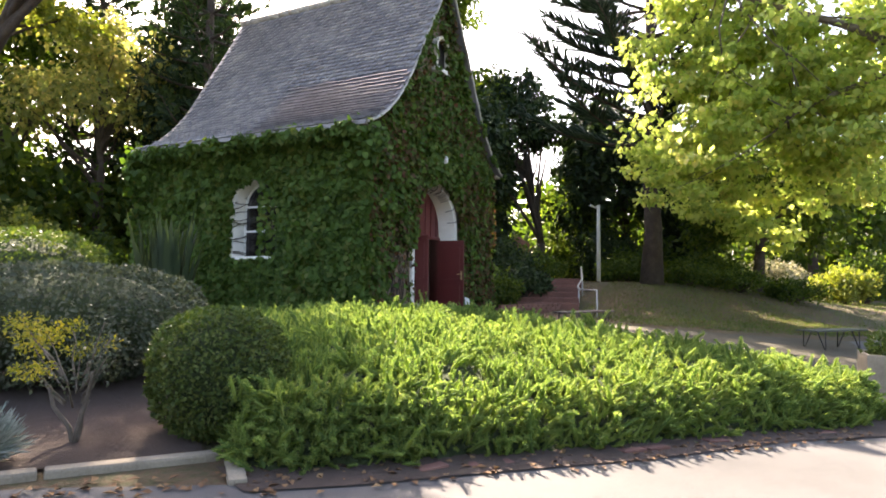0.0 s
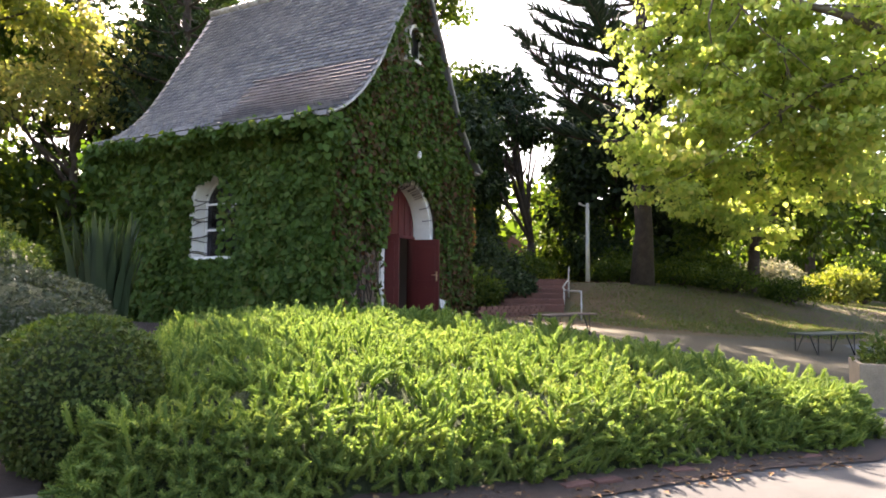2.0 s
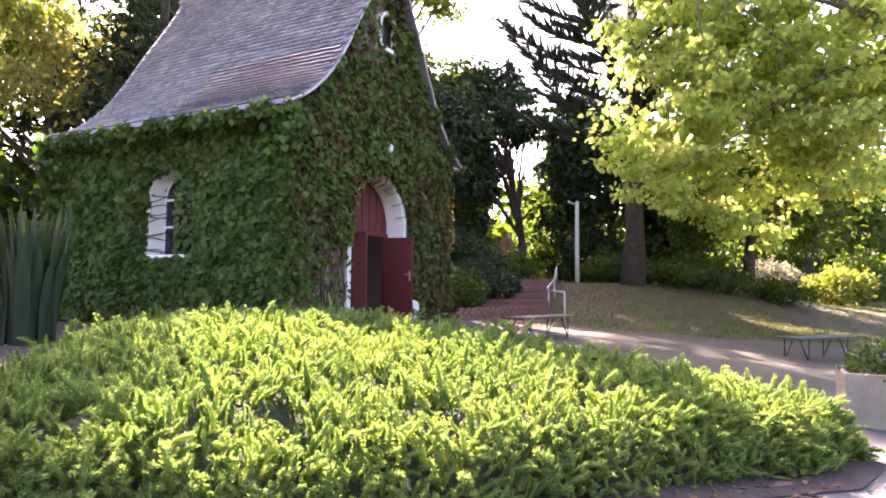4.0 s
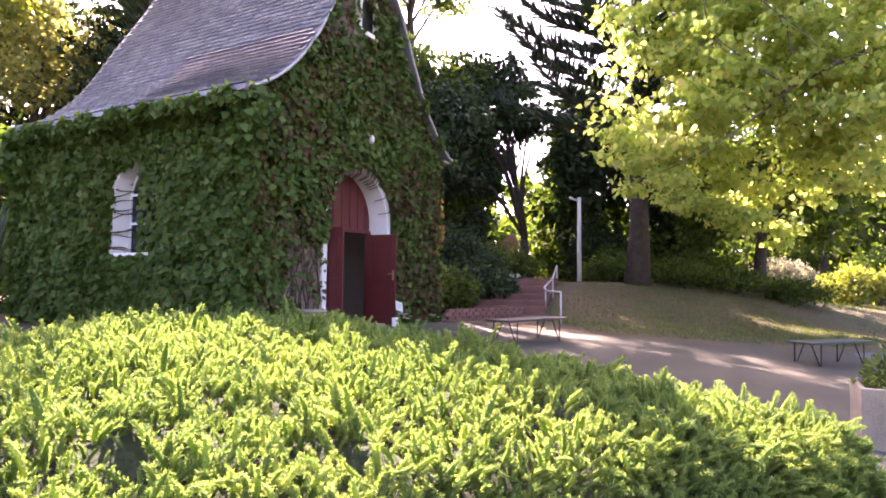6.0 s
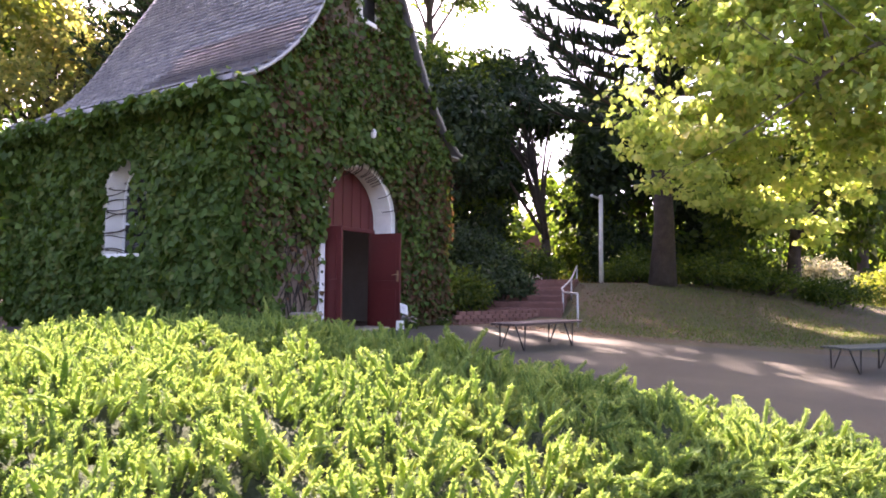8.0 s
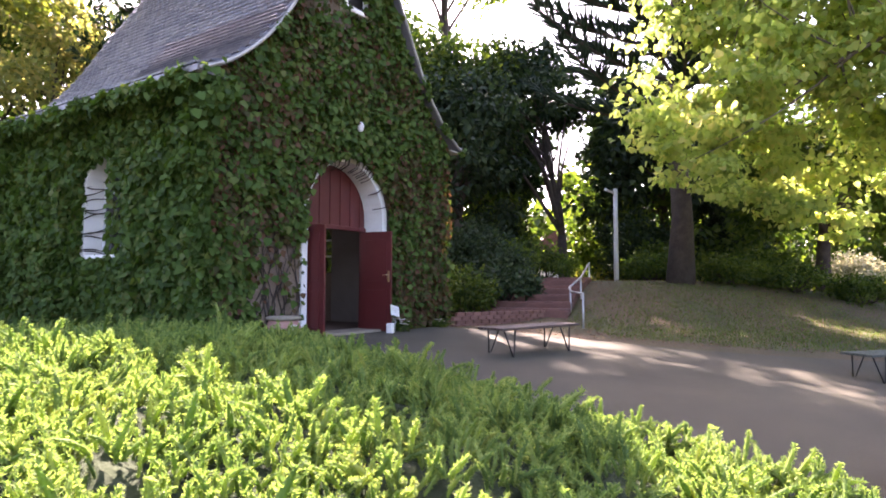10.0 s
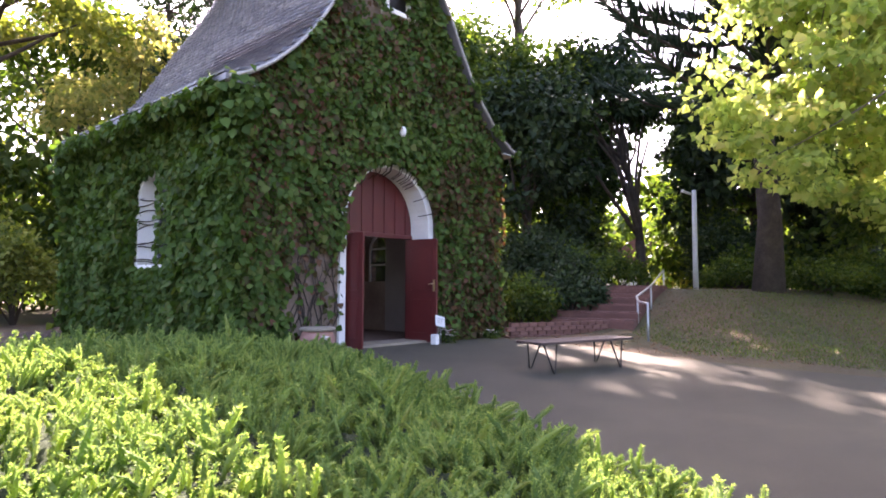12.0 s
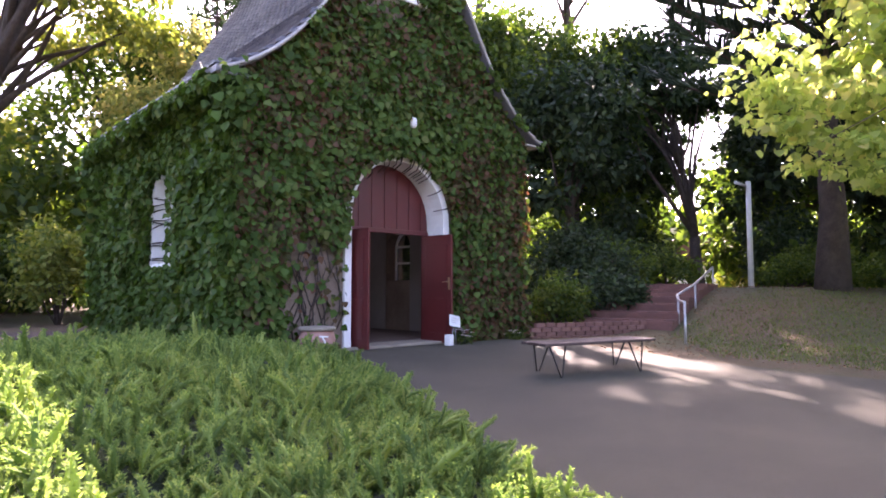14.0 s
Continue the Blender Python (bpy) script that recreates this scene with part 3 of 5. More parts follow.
# daylight entering by the two side windows
for lx, ly, turn in ((-HALF + 0.56, WC, -90), (HALF - 0.66, RC, 90)):
    glow = bpy.data.lights.new("window_light", "AREA")
    glow.shape, glow.size, glow.size_y, glow.energy, glow.color = "RECTANGLE", 0.8, 1.2, 0.8, (0.95, 0.97, 1.0)
    g = new("window_light", glow)
    g.matrix_world = AT @ pose(lx, ly, 2.2, 90, 0, turn)

# inside: a bench end seen through the doorway
pew = thing("pew", "dark wooden pew standing in the chapel", "pew", AT)
part("pew_end", box(bmesh.new(), -0.55, -0.48, 2.0, 2.6, 0.032, 0.95, 0.02), M_PLANK, pew)
part("pew_end", box(bmesh.new(), -2.4, -2.33, 2.0, 2.6, 0.032, 0.95, 0.02), M_PLANK, pew)
part("seat", box(bmesh.new(), -2.33, -0.55, 2.05, 2.45, 0.42, 0.46, 0.01), M_PLANK, pew)
part("backrest", box(bmesh.new(), -2.33, -0.55, 2.5, 2.55, 0.5, 0.92, 0.01), M_PLANK, pew)

# framed board on the end wall
board = thing("framed_board", "dark framed board with white lines on the end wall", "picture", AT)
part("board_frame", box(bmesh.new(), 1.85, 2.35, DEEP - 0.56, DEEP - 0.53, 1.35, 2.35, 0.01), M_PLANK, board)
for k in range(3):
    part("strip", box(bmesh.new(), 1.93 + 0.14 * k, 2.0 + 0.14 * k, DEEP - 0.568, DEEP - 0.562, 1.45, 1.85 + 0.2 * (k % 2)), M_WHITE, board)

# wall lamp over the door
lamp = thing("wall_lamp", "small white lamp on the gable above the door", "lamp", AT)
part("bracket", box(bmesh.new(), 0.01, 0.09, -0.18, 0.0, 3.93, 3.99, 0.01), M_WHITE, lamp)
part("lamp_body", lathe(bmesh.new(), [(0.03, 0.0), (0.06, 0.03), (0.065, 0.13), (0.04, 0.17), (0.02, 0.18)], 16, (0.05, -0.2, 3.79)), M_WHITE, lamp)


# roof
def roof_half(sgn):
    d = np.array([0.0] + list(np.linspace(0.02, 3.5, 26)))
    up = np.stack([d, roof_z(d)], 1)
    bm = bmesh.new()
    rows = []
    for y in (ROOF_Y0, ROOF_Y1):
        rows.append([[bm.verts.new((sgn * a, y, b - o)) for a, b in up] for o in (0.0, 0.09)])
    n = len(d)
    for i in range(n - 1):
        for o in (0, 1):
            bm.faces.new((rows[0][o][i], rows[0][o][i + 1], rows[1][o][i + 1], rows[1][o][i]))
        for e in (0, 1):
            bm.faces.new((rows[e][0][i], rows[e][0][i + 1], rows[e][1][i + 1], rows[e][1][i]))
    for i in (0, n - 1):
        bm.faces.new((rows[0][0][i], rows[1][0][i], rows[1][1][i], rows[0][1][i]))
    bmesh.ops.recalc_face_normals(bm, faces=bm.faces[:])
    return bm


roof = part("roof", roof_half(-1), M_SLATE, chapel, "steep grey slate roof slope with a flared foot")
roof_far = part("roof", roof_half(1), M_SLATE, chapel)
for k in range(19):
    y0 = ROOF_Y0 + k * (ROOF_Y1 - ROOF_Y0) / 19
    part("ridge_tile", tube(bmesh.new(), [(0, y0, 8.5 + 0.004 * (k % 3)), (0, y0 + 0.38, 8.515)], [0.1, 0.092], 10), M_LEAD, roof)

for sgn in (-1, 1):
    bm = bmesh.new()
    ds = np.linspace(0.0, 3.46, 30)
    tube(bm, [(sgn * d, ROOF_Y0 - 0.02 + 0.006 * math.sin(i * 2.1), float(roof_z(d)) - 0.05) for i, d in enumerate(ds)], [0.026 + 0.008 * noise.noise(Vector((i * 0.9, sgn, 0))) for i in range(30)], 6)
    part("verge", bm, M_LEAD, roof if sgn < 0 else roof_far, "pale mortared roof verge")
    tipped = part("eave_board", box(bmesh.new(), min(sgn * 3.02, sgn * 3.44), max(sgn * 3.02, sgn * 3.44), ROOF_Y0 + 0.02, ROOF_Y0 + 0.3, 3.94, 3.975, 0.01), M_LEAD, roof if sgn < 0 else roof_far)

# ---- ivy ----
def ivy_mesh(name, P, N, size, mat):
    n = len(P)
    tips = np.array([0, 0, -1.0]) + 0.55 * rng.normal(size=(n, 3)) + 0.25 * N
    nor = N + 0.45 * rng.normal(size=(n, 3)) + np.array([0, 0, 0.45])
    L = size * rng.uniform(0.6, 1.25, n)
    v, f = lobed(P, tips, nor, L, L * rng.uniform(0.85, 1.1, n))
    return mesh_np(name, v, f, mat)


def chapel_frame(P):
    a = radians(10.0)
    return np.stack([0.27 + P[:, 0] * math.cos(a) - P[:, 1] * math.sin(a), 0.03 + P[:, 0] * math.sin(a) + P[:, 1] * math.cos(a), P[:, 2]], 1)


n = 50000
x, z = rng.uniform(-HALF - 0.12, HALF + 0.12, n), rng.uniform(0.0, 8.6, n)
w = wob(x, z, 0.9, 3.0)
w2 = wob(x, z, 2.6, 9.0)
xd = x - DOOR_C
r_door = np.where(z < DOOR_SPRING, np.abs(xd), np.hypot(xd, z - DOOR_SPRING))
left_low = (x < -1.15) & (x > -2.3) & (z < 1.75 + 0.5 * w)
edge_in = np.where(xd < 0, np.where(z > 1.9, 1.12, 1.17), 1.12 - 0.08 * w2)
keep = (z < roof_z(x) - 0.12) & (r_door > edge_in + 0.06 * w2) & ~((np.abs(x - gc) < gr + 0.06) & (z > GAB[2] - 0.05) & (z < GAB[3] + gr + 0.08) & (x < gc + 0.06 + 0.1 * w2))
gable_bare = (z > 5.7) & (x < 0.1 + 0.15 * w2) & (roof_z(x) - z > 0.35)
keep &= ~(left_low & (rng.random(n) < 0.9)) & ~(gable_bare & (rng.random(n) < 0.82)) & (rng.random(n) < 0.88 + 0.6 * w)
turn = keep & (rng.random(n) < np.clip(0.36 + 0.9 * w + 0.35 * (x > 1.2) * (z < 3.6), 0.05, 0.8))
bulge = 0.07 + 0.14 * rng.random(n) + 0.12 * w2
P = np.stack([x, -np.clip(bulge, 0.02, 0.4), z], 1)
front_n = np.tile([0.0, -1.0, 0.0], (n, 1))
ivy = thing("ivy", "dense green ivy covering the chapel walls", "ivy", AT, kind="stuff")
a = keep & ~turn
part("foliage", ivy_mesh("foliage", P[a], front_n[a], 0.13, M_IVY), None, ivy)
part("foliage", ivy_mesh("foliage", P[turn], front_n[turn], 0.11, M_IVY_RED), None, ivy, "reddish turning ivy leaves")

n = 50000
y, z = rng.uniform(-0.15, DEEP, n), rng.uniform(0.0, 4.12, n)
w, w2 = wob(y, z, 0.9, 5.0), wob(y, z, 2.6, 12.0)
zz = np.clip(z - WIN[3], 0, None)
r_win = np.where(z < WIN[3], np.abs(y - WC), np.hypot(y - WC, zz))
hole = (r_win < WR + 0.05 + 0.07 * w2) & (z > WIN[2] - 0.03)
over = hole & (y < WC - 0.1) & (rng.random(n) < 0.1)
keep = (~hole | over) & (rng.random(n) < 0.92 + 0.5 * w)
bulge = (0.07 + 0.15 * rng.random(n) + 0.16 * w2 + 0.12 * sstep(3.4, 4.1, z)) * np.clip((r_win - WR + 0.1) / 0.6, 0.2, 1)
P = np.stack([-HALF - np.clip(bulge, 0.02, 0.5), y, z], 1)
side_n = np.tile([-1.0, 0.0, 0.0], (n, 1))
part("foliage", ivy_mesh("foliage", P[keep], side_n[keep], 0.135, M_IVY), None, ivy)
# fringe below the eaves and on the back corner
n = 5200
y = rng.uniform(-0.2, DEEP + 0.1, n)
out = rng.random(n) ** 0.7
P = np.stack([-HALF - 0.15 - 0.4 * out, y, 3.8 + 0.2 * rng.random(n) + 0.14 * wob(y, y, 2.2) - 0.05 * (1 - out)], 1)
part("foliage", ivy_mesh("foliage", P, np.tile([-0.9, 0, 0.5], (n, 1)), 0.15, M_IVY), None, ivy)
n = 1500
P = np.array([-HALF - 0.15, DEEP + 0.1, 3.5]) + rng.normal(size=(n, 3)) * np.array([0.16, 0.16, 0.28])
n2 = 1200
P2 = np.stack([-HALF - 0.1 + 0.15 * rng.normal(size=n2), DEEP + 0.02 + 0.1 * rng.random(n2), rng.uniform(0.2, 3.4, n2)], 1)
P = np.concatenate([P, P2])
part("foliage", ivy_mesh("foliage", P, rand_dirs(len(P)), 0.16, M_IVY), None, ivy)
# tuft under the front corner of the eaves
n = 700
P = np.array([-HALF - 0.12, -0.12, 3.72]) + rng.normal(size=(n, 3)) * np.array([0.13, 0.13, 0.16])
part("foliage", ivy_mesh("foliage", P, np.tile([-0.7, -0.7, 0.2], (n, 1)), 0.14, M_IVY), None, ivy)
# ragged ivy creeping over the verges
n = 1500
d = rng.uniform(0.5, 3.45, n) * rng.choice([-1, 1], n)
thick = wob(d, d * 0 + 2.0, 2.4, 4.0)
P = np.stack([d, -0.3 - 0.09 * rng.random(n), roof_z(d) - 0.16 + 0.2 * rng.random(n) * (0.5 + thick)], 1)[thick > 0.08]
part("foliage", ivy_mesh("foliage", P, np.tile([0.0, -1.0, 0.3], (len(P), 1)), 0.1, M_IVY), None, ivy)
# bare stems creeping over plaster and reveal
stems = bmesh.new()
for k in range(45):
    side = k % 3
    p = []
    if side == 0:
        z0 = rng.uniform(1.5, 3.0)
        y0, climb = WIN[1] + 0.15, rng.uniform(-0.1, 0.28)
        for s in range(7):
            t = s / 6
            depth = -0.03 + max(0, t - 0.25) * 0.5
            p.append((-HALF + depth - 0.012, min(y0 - t * 0.25, WIN[1] - 0.028) if t > 0.25 else y0 - t * 0.5, z0 + t * climb + 0.025 * math.sin(t * 5 + k)))
    elif side == 1:
        x0, z0 = rng.uniform(-2.2, -1.2), rng.uniform(0.0, 0.4)
        for s in range(9):
            p.append((x0 + 0.12 * math.sin(s * 0.9 + k), -0.02, z0 + s * 0.22))
            x0 += rng.uniform(-0.05, 0.06)
    else:
        ang = rng.uniform(0.1, 2.2)
        for s in range(5):
            r = 1.2 - s * 0.065
            p.append((DOOR_C + math.cos(ang + s * 0.02) * r, -0.062 if r > 0.99 else -0.06 + (1.0 - r) * 3, DOOR_SPRING + math.sin(ang + s * 0.02) * r - s * 0.02))
    tube(stems, p, [(0.014 if side == 0 else 0.012) - 0.0009 * s for s in range(len(p))], 5)
part("stem", stems, M_BARK, ivy, "thin brown creeping stems")

# ---- juniper bed ----
def plume(needles, broad=1.0):
    """A fuzzy foxtail finger of unit length: a slim bent core set all round with short pointed needles."""
    t = np.sort(rng.uniform(0.0, 1.0, needles) ** 0.85)
    a = np.arange(needles) * 2.39996
    thick = np.interp(t, [0, 0.25, 0.7, 0.92, 1.0], [0.04, 0.1, 0.105, 0.08, 0.03])
    ring = np.stack([np.cos(a), np.sin(a), np.zeros(needles)], 1)
    axis = np.stack([0.42 * t * t, np.zeros_like(t), t], 1)
    out = unit(ring * 1.0 + np.array([0.2, 0, 0.75]) + 0.35 * rng.normal(size=(needles, 3)))
    side = unit(np.cross(out, ring + 0.6 * rng.normal(size=(needles, 3))))
    foot = axis + ring * thick[:, None] * 0.75
    w, ln = broad * rng.uniform(0.016, 0.026, needles)[:, None], rng.uniform(0.075, 0.12, needles)[:, None]
    v = np.stack([foot + side * w, foot - side * w, foot + out * ln], 1).reshape(-1, 3)
    f = np.arange(needles * 3).reshape(-1, 3)
    u = np.array([0.0, 0.3, 0.7, 1.0])
    cr = np.array([0.03, 0.07, 0.07, 0.02])
    a5 = np.arange(5) * 2 * math.pi / 5
    core = np.stack([(0.42 * u * u)[:, None] + cr[:, None] * np.cos(a5), cr[:, None] * np.sin(a5), np.repeat(u[:, None], 5, 1)], -1).reshape(-1, 3)
    cf = []
    for r in range(3):
        for k in range(5):
            p, q = r * 5 + k, r * 5 + (k + 1) % 5
            cf += [(p, q, q + 5), (p, q + 5, p + 5)]
    return np.concatenate([v, core]), np.concatenate([f, np.array(cf) + len(v)])


PLUMES = [plume(42, 1.7) for _ in range(5)] + [plume(96, 1.1) for _ in range(6)]


def bed_height(x, y):
    d = edge_dist(BED, x, y)
    top = 0.36 + 0.28 * sstep(-0.4, -4.5, y) * sstep(-1.6, -4.2, x)
    rise = 0.45 * (1 - np.exp(-(d + 0.02) / 0.12)) + 0.55 * (1 - np.exp(-d / 0.75))
    return ground_z(x, y) + top * rise + (0.09 * wob(x, y, 1.3, 2.0) + 0.13 * wob(x, y, 3.1, 6.0) + 0.1 * wob(x, y, 5.6, 8.0)) * np.clip(d * 3, 0, 1)


# solid sheet closing the gaps, its dark colour standing in for shade
bx, by = np.arange(-9.8, -1.0, 0.14), np.arange(-9.4, 1.4, 0.14)
BX, BY = np.meshgrid(bx, by)
inn = inside(BED, BX, BY)
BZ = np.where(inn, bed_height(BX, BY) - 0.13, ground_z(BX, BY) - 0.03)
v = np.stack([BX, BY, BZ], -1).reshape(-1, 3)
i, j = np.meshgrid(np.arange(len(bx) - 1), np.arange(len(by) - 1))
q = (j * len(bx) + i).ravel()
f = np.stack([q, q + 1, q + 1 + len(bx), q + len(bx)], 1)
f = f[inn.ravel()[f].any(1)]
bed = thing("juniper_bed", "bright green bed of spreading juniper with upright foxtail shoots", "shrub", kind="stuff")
part("shaded_undersheet", mesh_np("shaded_undersheet", v, f, M_UNDER), None, bed, "twiggy undersheet with the shade below the shoots painted dark", smooth=True)
n = 41000
x, y = rng.uniform(-9.8, -1.2, n), rng.uniform(-9.4, 1.3, n)
ok = inside(BED, x, y) & (rng.random(n) < np.where(edge_dist(BED, x, y) < 0.35, 1.0, 0.6))
x, y = x[ok], y[ok]
thin = wob(x, y, 4.2, 17.0)
ok = (thin > -0.3) | (rng.random(len(x)) < 0.5)
x, y, thin = x[ok], y[ok], thin[ok]
n = len(x)
e = 0.1
gx = (bed_height(x + e, y) - bed_height(x - e, y)) / (2 * e)
gy = (bed_height(x, y + e) - bed_height(x, y - e)) / (2 * e)
axis = unit(np.stack([-gx * 0.6, -gy * 0.6, np.ones(n)], 1) + 0.38 * rng.normal(size=(n, 3)) * np.array([1, 1, 0.3]) + 0.6 * np.stack([wob(x, y, 1.9, 21.0), wob(x, y, 1.9, 25.0), np.zeros(n)], 1))
L = rng.uniform(0.1, 0.2, n) * (1 + 0.5 * thin) * np.where(rng.random(n) < 0.07, 1.45, 1.0)
base = np.stack([x, y, bed_height(x, y) - 0.1], 1)
# shoots hanging from the steep sides down to the ground
m = 3200
k = rng.integers(0, len(BED), m)
u = rng.random(m)
A_, B_ = np.array(BED)[k], np.array(BED)[(k + 1) % len(BED)]
E_ = A_ + (B_ - A_) * u[:, None]
D_ = unit(B_ - A_)
O_ = np.stack([D_[:, 1], -D_[:, 0]], 1)
hgt = rng.random(m)
E_ = E_ - O_ * (0.05 + 0.22 * hgt + 0.05 * rng.random(m))[:, None]
zb = ground_z(E_[:, 0], E_[:, 1]) + 0.02 + hgt * 0.42 * (0.3 + 0.7 * sstep(-2.5, -5.5, E_[:, 1]))
base = np.concatenate([base, np.stack([E_[:, 0], E_[:, 1], zb], 1)])
axis = np.concatenate([axis, unit(np.concatenate([O_ * 0.75, np.full((m, 1), 0.55)], 1) + 0.35 * rng.normal(size=(m, 3)))])
L = np.concatenate([L, rng.uniform(0.11, 0.2, m)])
n += m
roll = rand_dirs(n)
ex = unit(np.cross(roll, axis))
ey = np.cross(axis, ex)
which = np.where((base[:, 1] < -3.6) & (base[:, 0] < -2.3), rng.integers(5, 11, n), rng.integers(0, 5, n))
vs, fs, off = [], [], 0
for k, (pv, pf) in enumerate(PLUMES):
    s = which == k
    R = np.stack([ex[s], ey[s], axis[s]], 2) * L[s][:, None, None]
    V = (np.einsum("nij,mj->nmi", R, pv) + base[s][:, None, :]).reshape(-1, 3)
    F = (pf[None] + (np.arange(s.sum()) * len(pv))[:, None, None]).reshape(-1, 3)
    vs.append(V)
    fs.append(F + off)
    off += len(V)
part("shoots", mesh_np("shoots", np.concatenate(vs), np.concatenate(fs), M_JUNIPER), None, bed)

# ---- trees ----
def limb(bm, a, b, r0, r1, sag=0.0, n=7, sides=7, seed=0.0):
    a, b = Vector(a), Vector(b)
    span = (b - a).length
    pts = []
    for i in range(n):
        t = i / (n - 1)
        p = a.lerp(b, t)
        w = math.sin(t * math.pi) * span * 0.06
        p += Vector((noise.noise(Vector((t * 2, seed, 0))) * w * 2, noise.noise(Vector((t * 2, 5, seed))) * w * 2, -sag * span * math.sin(t * math.pi)))
        pts.append(p)
    tube(bm, pts, [r0 + (r1 - r0) * (i / (n - 1)) ** 0.8 for i in range(n)], sides)
    return pts


def clump_leaves(centers, radii, per, leaf, droop=0.5, kind=leaves, aspect=0.6):
    """Leaves about clump centres: shell-heavy, tips outward and hanging."""
    k = len(centers)
    c = np.repeat(centers, per, 0)
    r = np.repeat(radii, per, 0)
    d = rand_dirs(k * per)
    rad = rng.random(k * per) ** 0.45
    P = c + d * r * rad[:, None] * (1 + 0.18 * rng.normal(size=(k * per, 1)))
    tips = d * 0.6 + rng.normal(size=P.shape) * 0.6 - np.array([0, 0, droop])
    nor = d * 0.5 + rng.normal(size=P.shape) * 0.6 + np.array([0, 0, 0.6])
    L = leaf * rng.uniform(0.6, 1.3, len(P))
    return kind(P, tips, nor, L, L * aspect)


def broad_tree(label, xy, trunk_r, crown, radii, mat, bark=None, clumps=46, per=170, leaf=0.3, seed=1, category="tree", fork=None, kind=leaves, aspect=0.65, name="tree", limbs=14, size=0.3):
    x, y = xy
    t = thing(name, label, category, pose(x, y, gz(x, y) - 0.05))
    c = np.array(crown, float) - np.array([x, y, gz(x, y) - 0.05])
    radii = np.array(radii, float)
    d = rand_dirs(clumps)
    d[:, 2] = np.where(d[:, 2] < -0.55, -d[:, 2] * 0.6, d[:, 2])
    rad = rng.uniform(0.35, 1.0, clumps) ** 0.6
    centers = c + d * radii * rad[:, None]
    cr = radii.mean() * rng.uniform(0.6, 1.25, clumps)[:, None] * size * np.array([1.15, 1.15, 0.75])
    bm = bmesh.new()
    top = Vector(c * np.array([0.75, 0.75, 1.0]))
    foot = Vector((0, 0, 0))
    neck = foot.lerp(top, 0.5) if fork is None else Vector(fork)
    tube(bm, [foot + Vector((0, 0, -0.1)), foot + Vector((0, 0, 0.25)), foot.lerp(neck, 0.5) + Vector((0.06, 0.05, 0)), neck], [trunk_r * 1.35, trunk_r * 1.05, trunk_r * 0.9, trunk_r * 0.75], 10)
    limb(bm, neck, top, trunk_r * 0.72, trunk_r * 0.2, seed=seed)
    order = rng.permutation(clumps)[:limbs]
    for k in order:
        s = rng.uniform(0.0, 0.75)
        start = neck.lerp(top, s)
        limb(bm, start, centers[k], trunk_r * (0.45 - 0.3 * s), trunk_r * 0.06, -0.05, seed=seed + k * 0.37, sides=6)
    part("trunk", bm, bark or M_BARK, t)
    v, f = clump_leaves(centers, cr, per, leaf, kind=kind, aspect=aspect)
    part("crown", mesh_np("crown", v, f, mat), None, t)
    return t


def whorled_conifer(label, xy, height, trunk_r, first, reach, mat, whorls=15, arms=6, rise=0.25, leaf=0.32, dense=30, droop_out=0.0, upturn=0.25):
    """A straight conifer with tiers of long arms clad in rope-like shoots."""
    x, y = xy
    t = thing("conifer", label, "tree", pose(x, y, gz(x, y) - 0.05))
    bm = bmesh.new()
    zs = np.linspace(0, height, 10)
    tube(bm, [(0.05 * math.sin(z), 0.04 * math.cos(z * 1.3), z) for z in zs], [trunk_r * (1.25 if i == 0 else 1.0) * (1 - 0.92 * z / height) + 0.015 for i, z in enumerate(zs)], 10)
    C, T = [], []
    for w in range(whorls):
        s = (w + 0.5) / whorls
        z0 = first + (height - first) * s
        R = reach * (1 - s) ** 0.75 + 0.5
        for a in range(arms):
            ang = 2 * math.pi * (a + rng.uniform(-0.25, 0.25)) / arms + w * 0.9
            rr = R * rng.uniform(0.75, 1.1)
            u = np.linspace(0, 1, 9)
            lift = rise * u * rr - droop_out * rr * np.sin(u * math.pi) + upturn * rr * u ** 3
            pts = np.stack([np.cos(ang) * u * rr, np.sin(ang) * u * rr, z0 + lift], 1)
            part("branch", tube(bmesh.new(), pts.tolist(), list(np.linspace(0.045 + 0.012 * rr, 0.012, 9)), 5), M_BARK, t)
            side = np.array([-math.sin(ang), math.cos(ang), 0.0])
            m = int(dense * rr)
            uu = rng.uniform(0.22, 1.0, m)
            P = np.stack([np.interp(uu, u, pts[:, i]) for i in range(3)], 1)
            sgn = rng.choice([-1, 1], m)[:, None]
            way = unit(side * sgn * 0.75 + np.array([math.cos(ang), math.sin(ang), 0]) * 0.6 + np.array([0, 0, 0.55]) + 0.2 * rng.normal(size=(m, 3)))
            ln = (0.25 + 0.09 * rr) * (1.15 - uu) + 0.22
            for k in range(4):
                C.append(P + way * (ln * k / 4)[:, None])
                T.append(way + 0.4 * rng.normal(size=(m, 3)))
    part("trunk", bm, M_BARK, t)
    C, T = np.concatenate(C), np.concatenate(T)
    L = leaf * rng.uniform(0.7, 1.2, len(C))
    v, f = leaves(C, T, rng.normal(size=C.shape) + np.array([0, 0, 1.0]), L, L * 0.34, 0.2)
    part("crown", mesh_np("crown", v, f, mat), None, t)
    return t


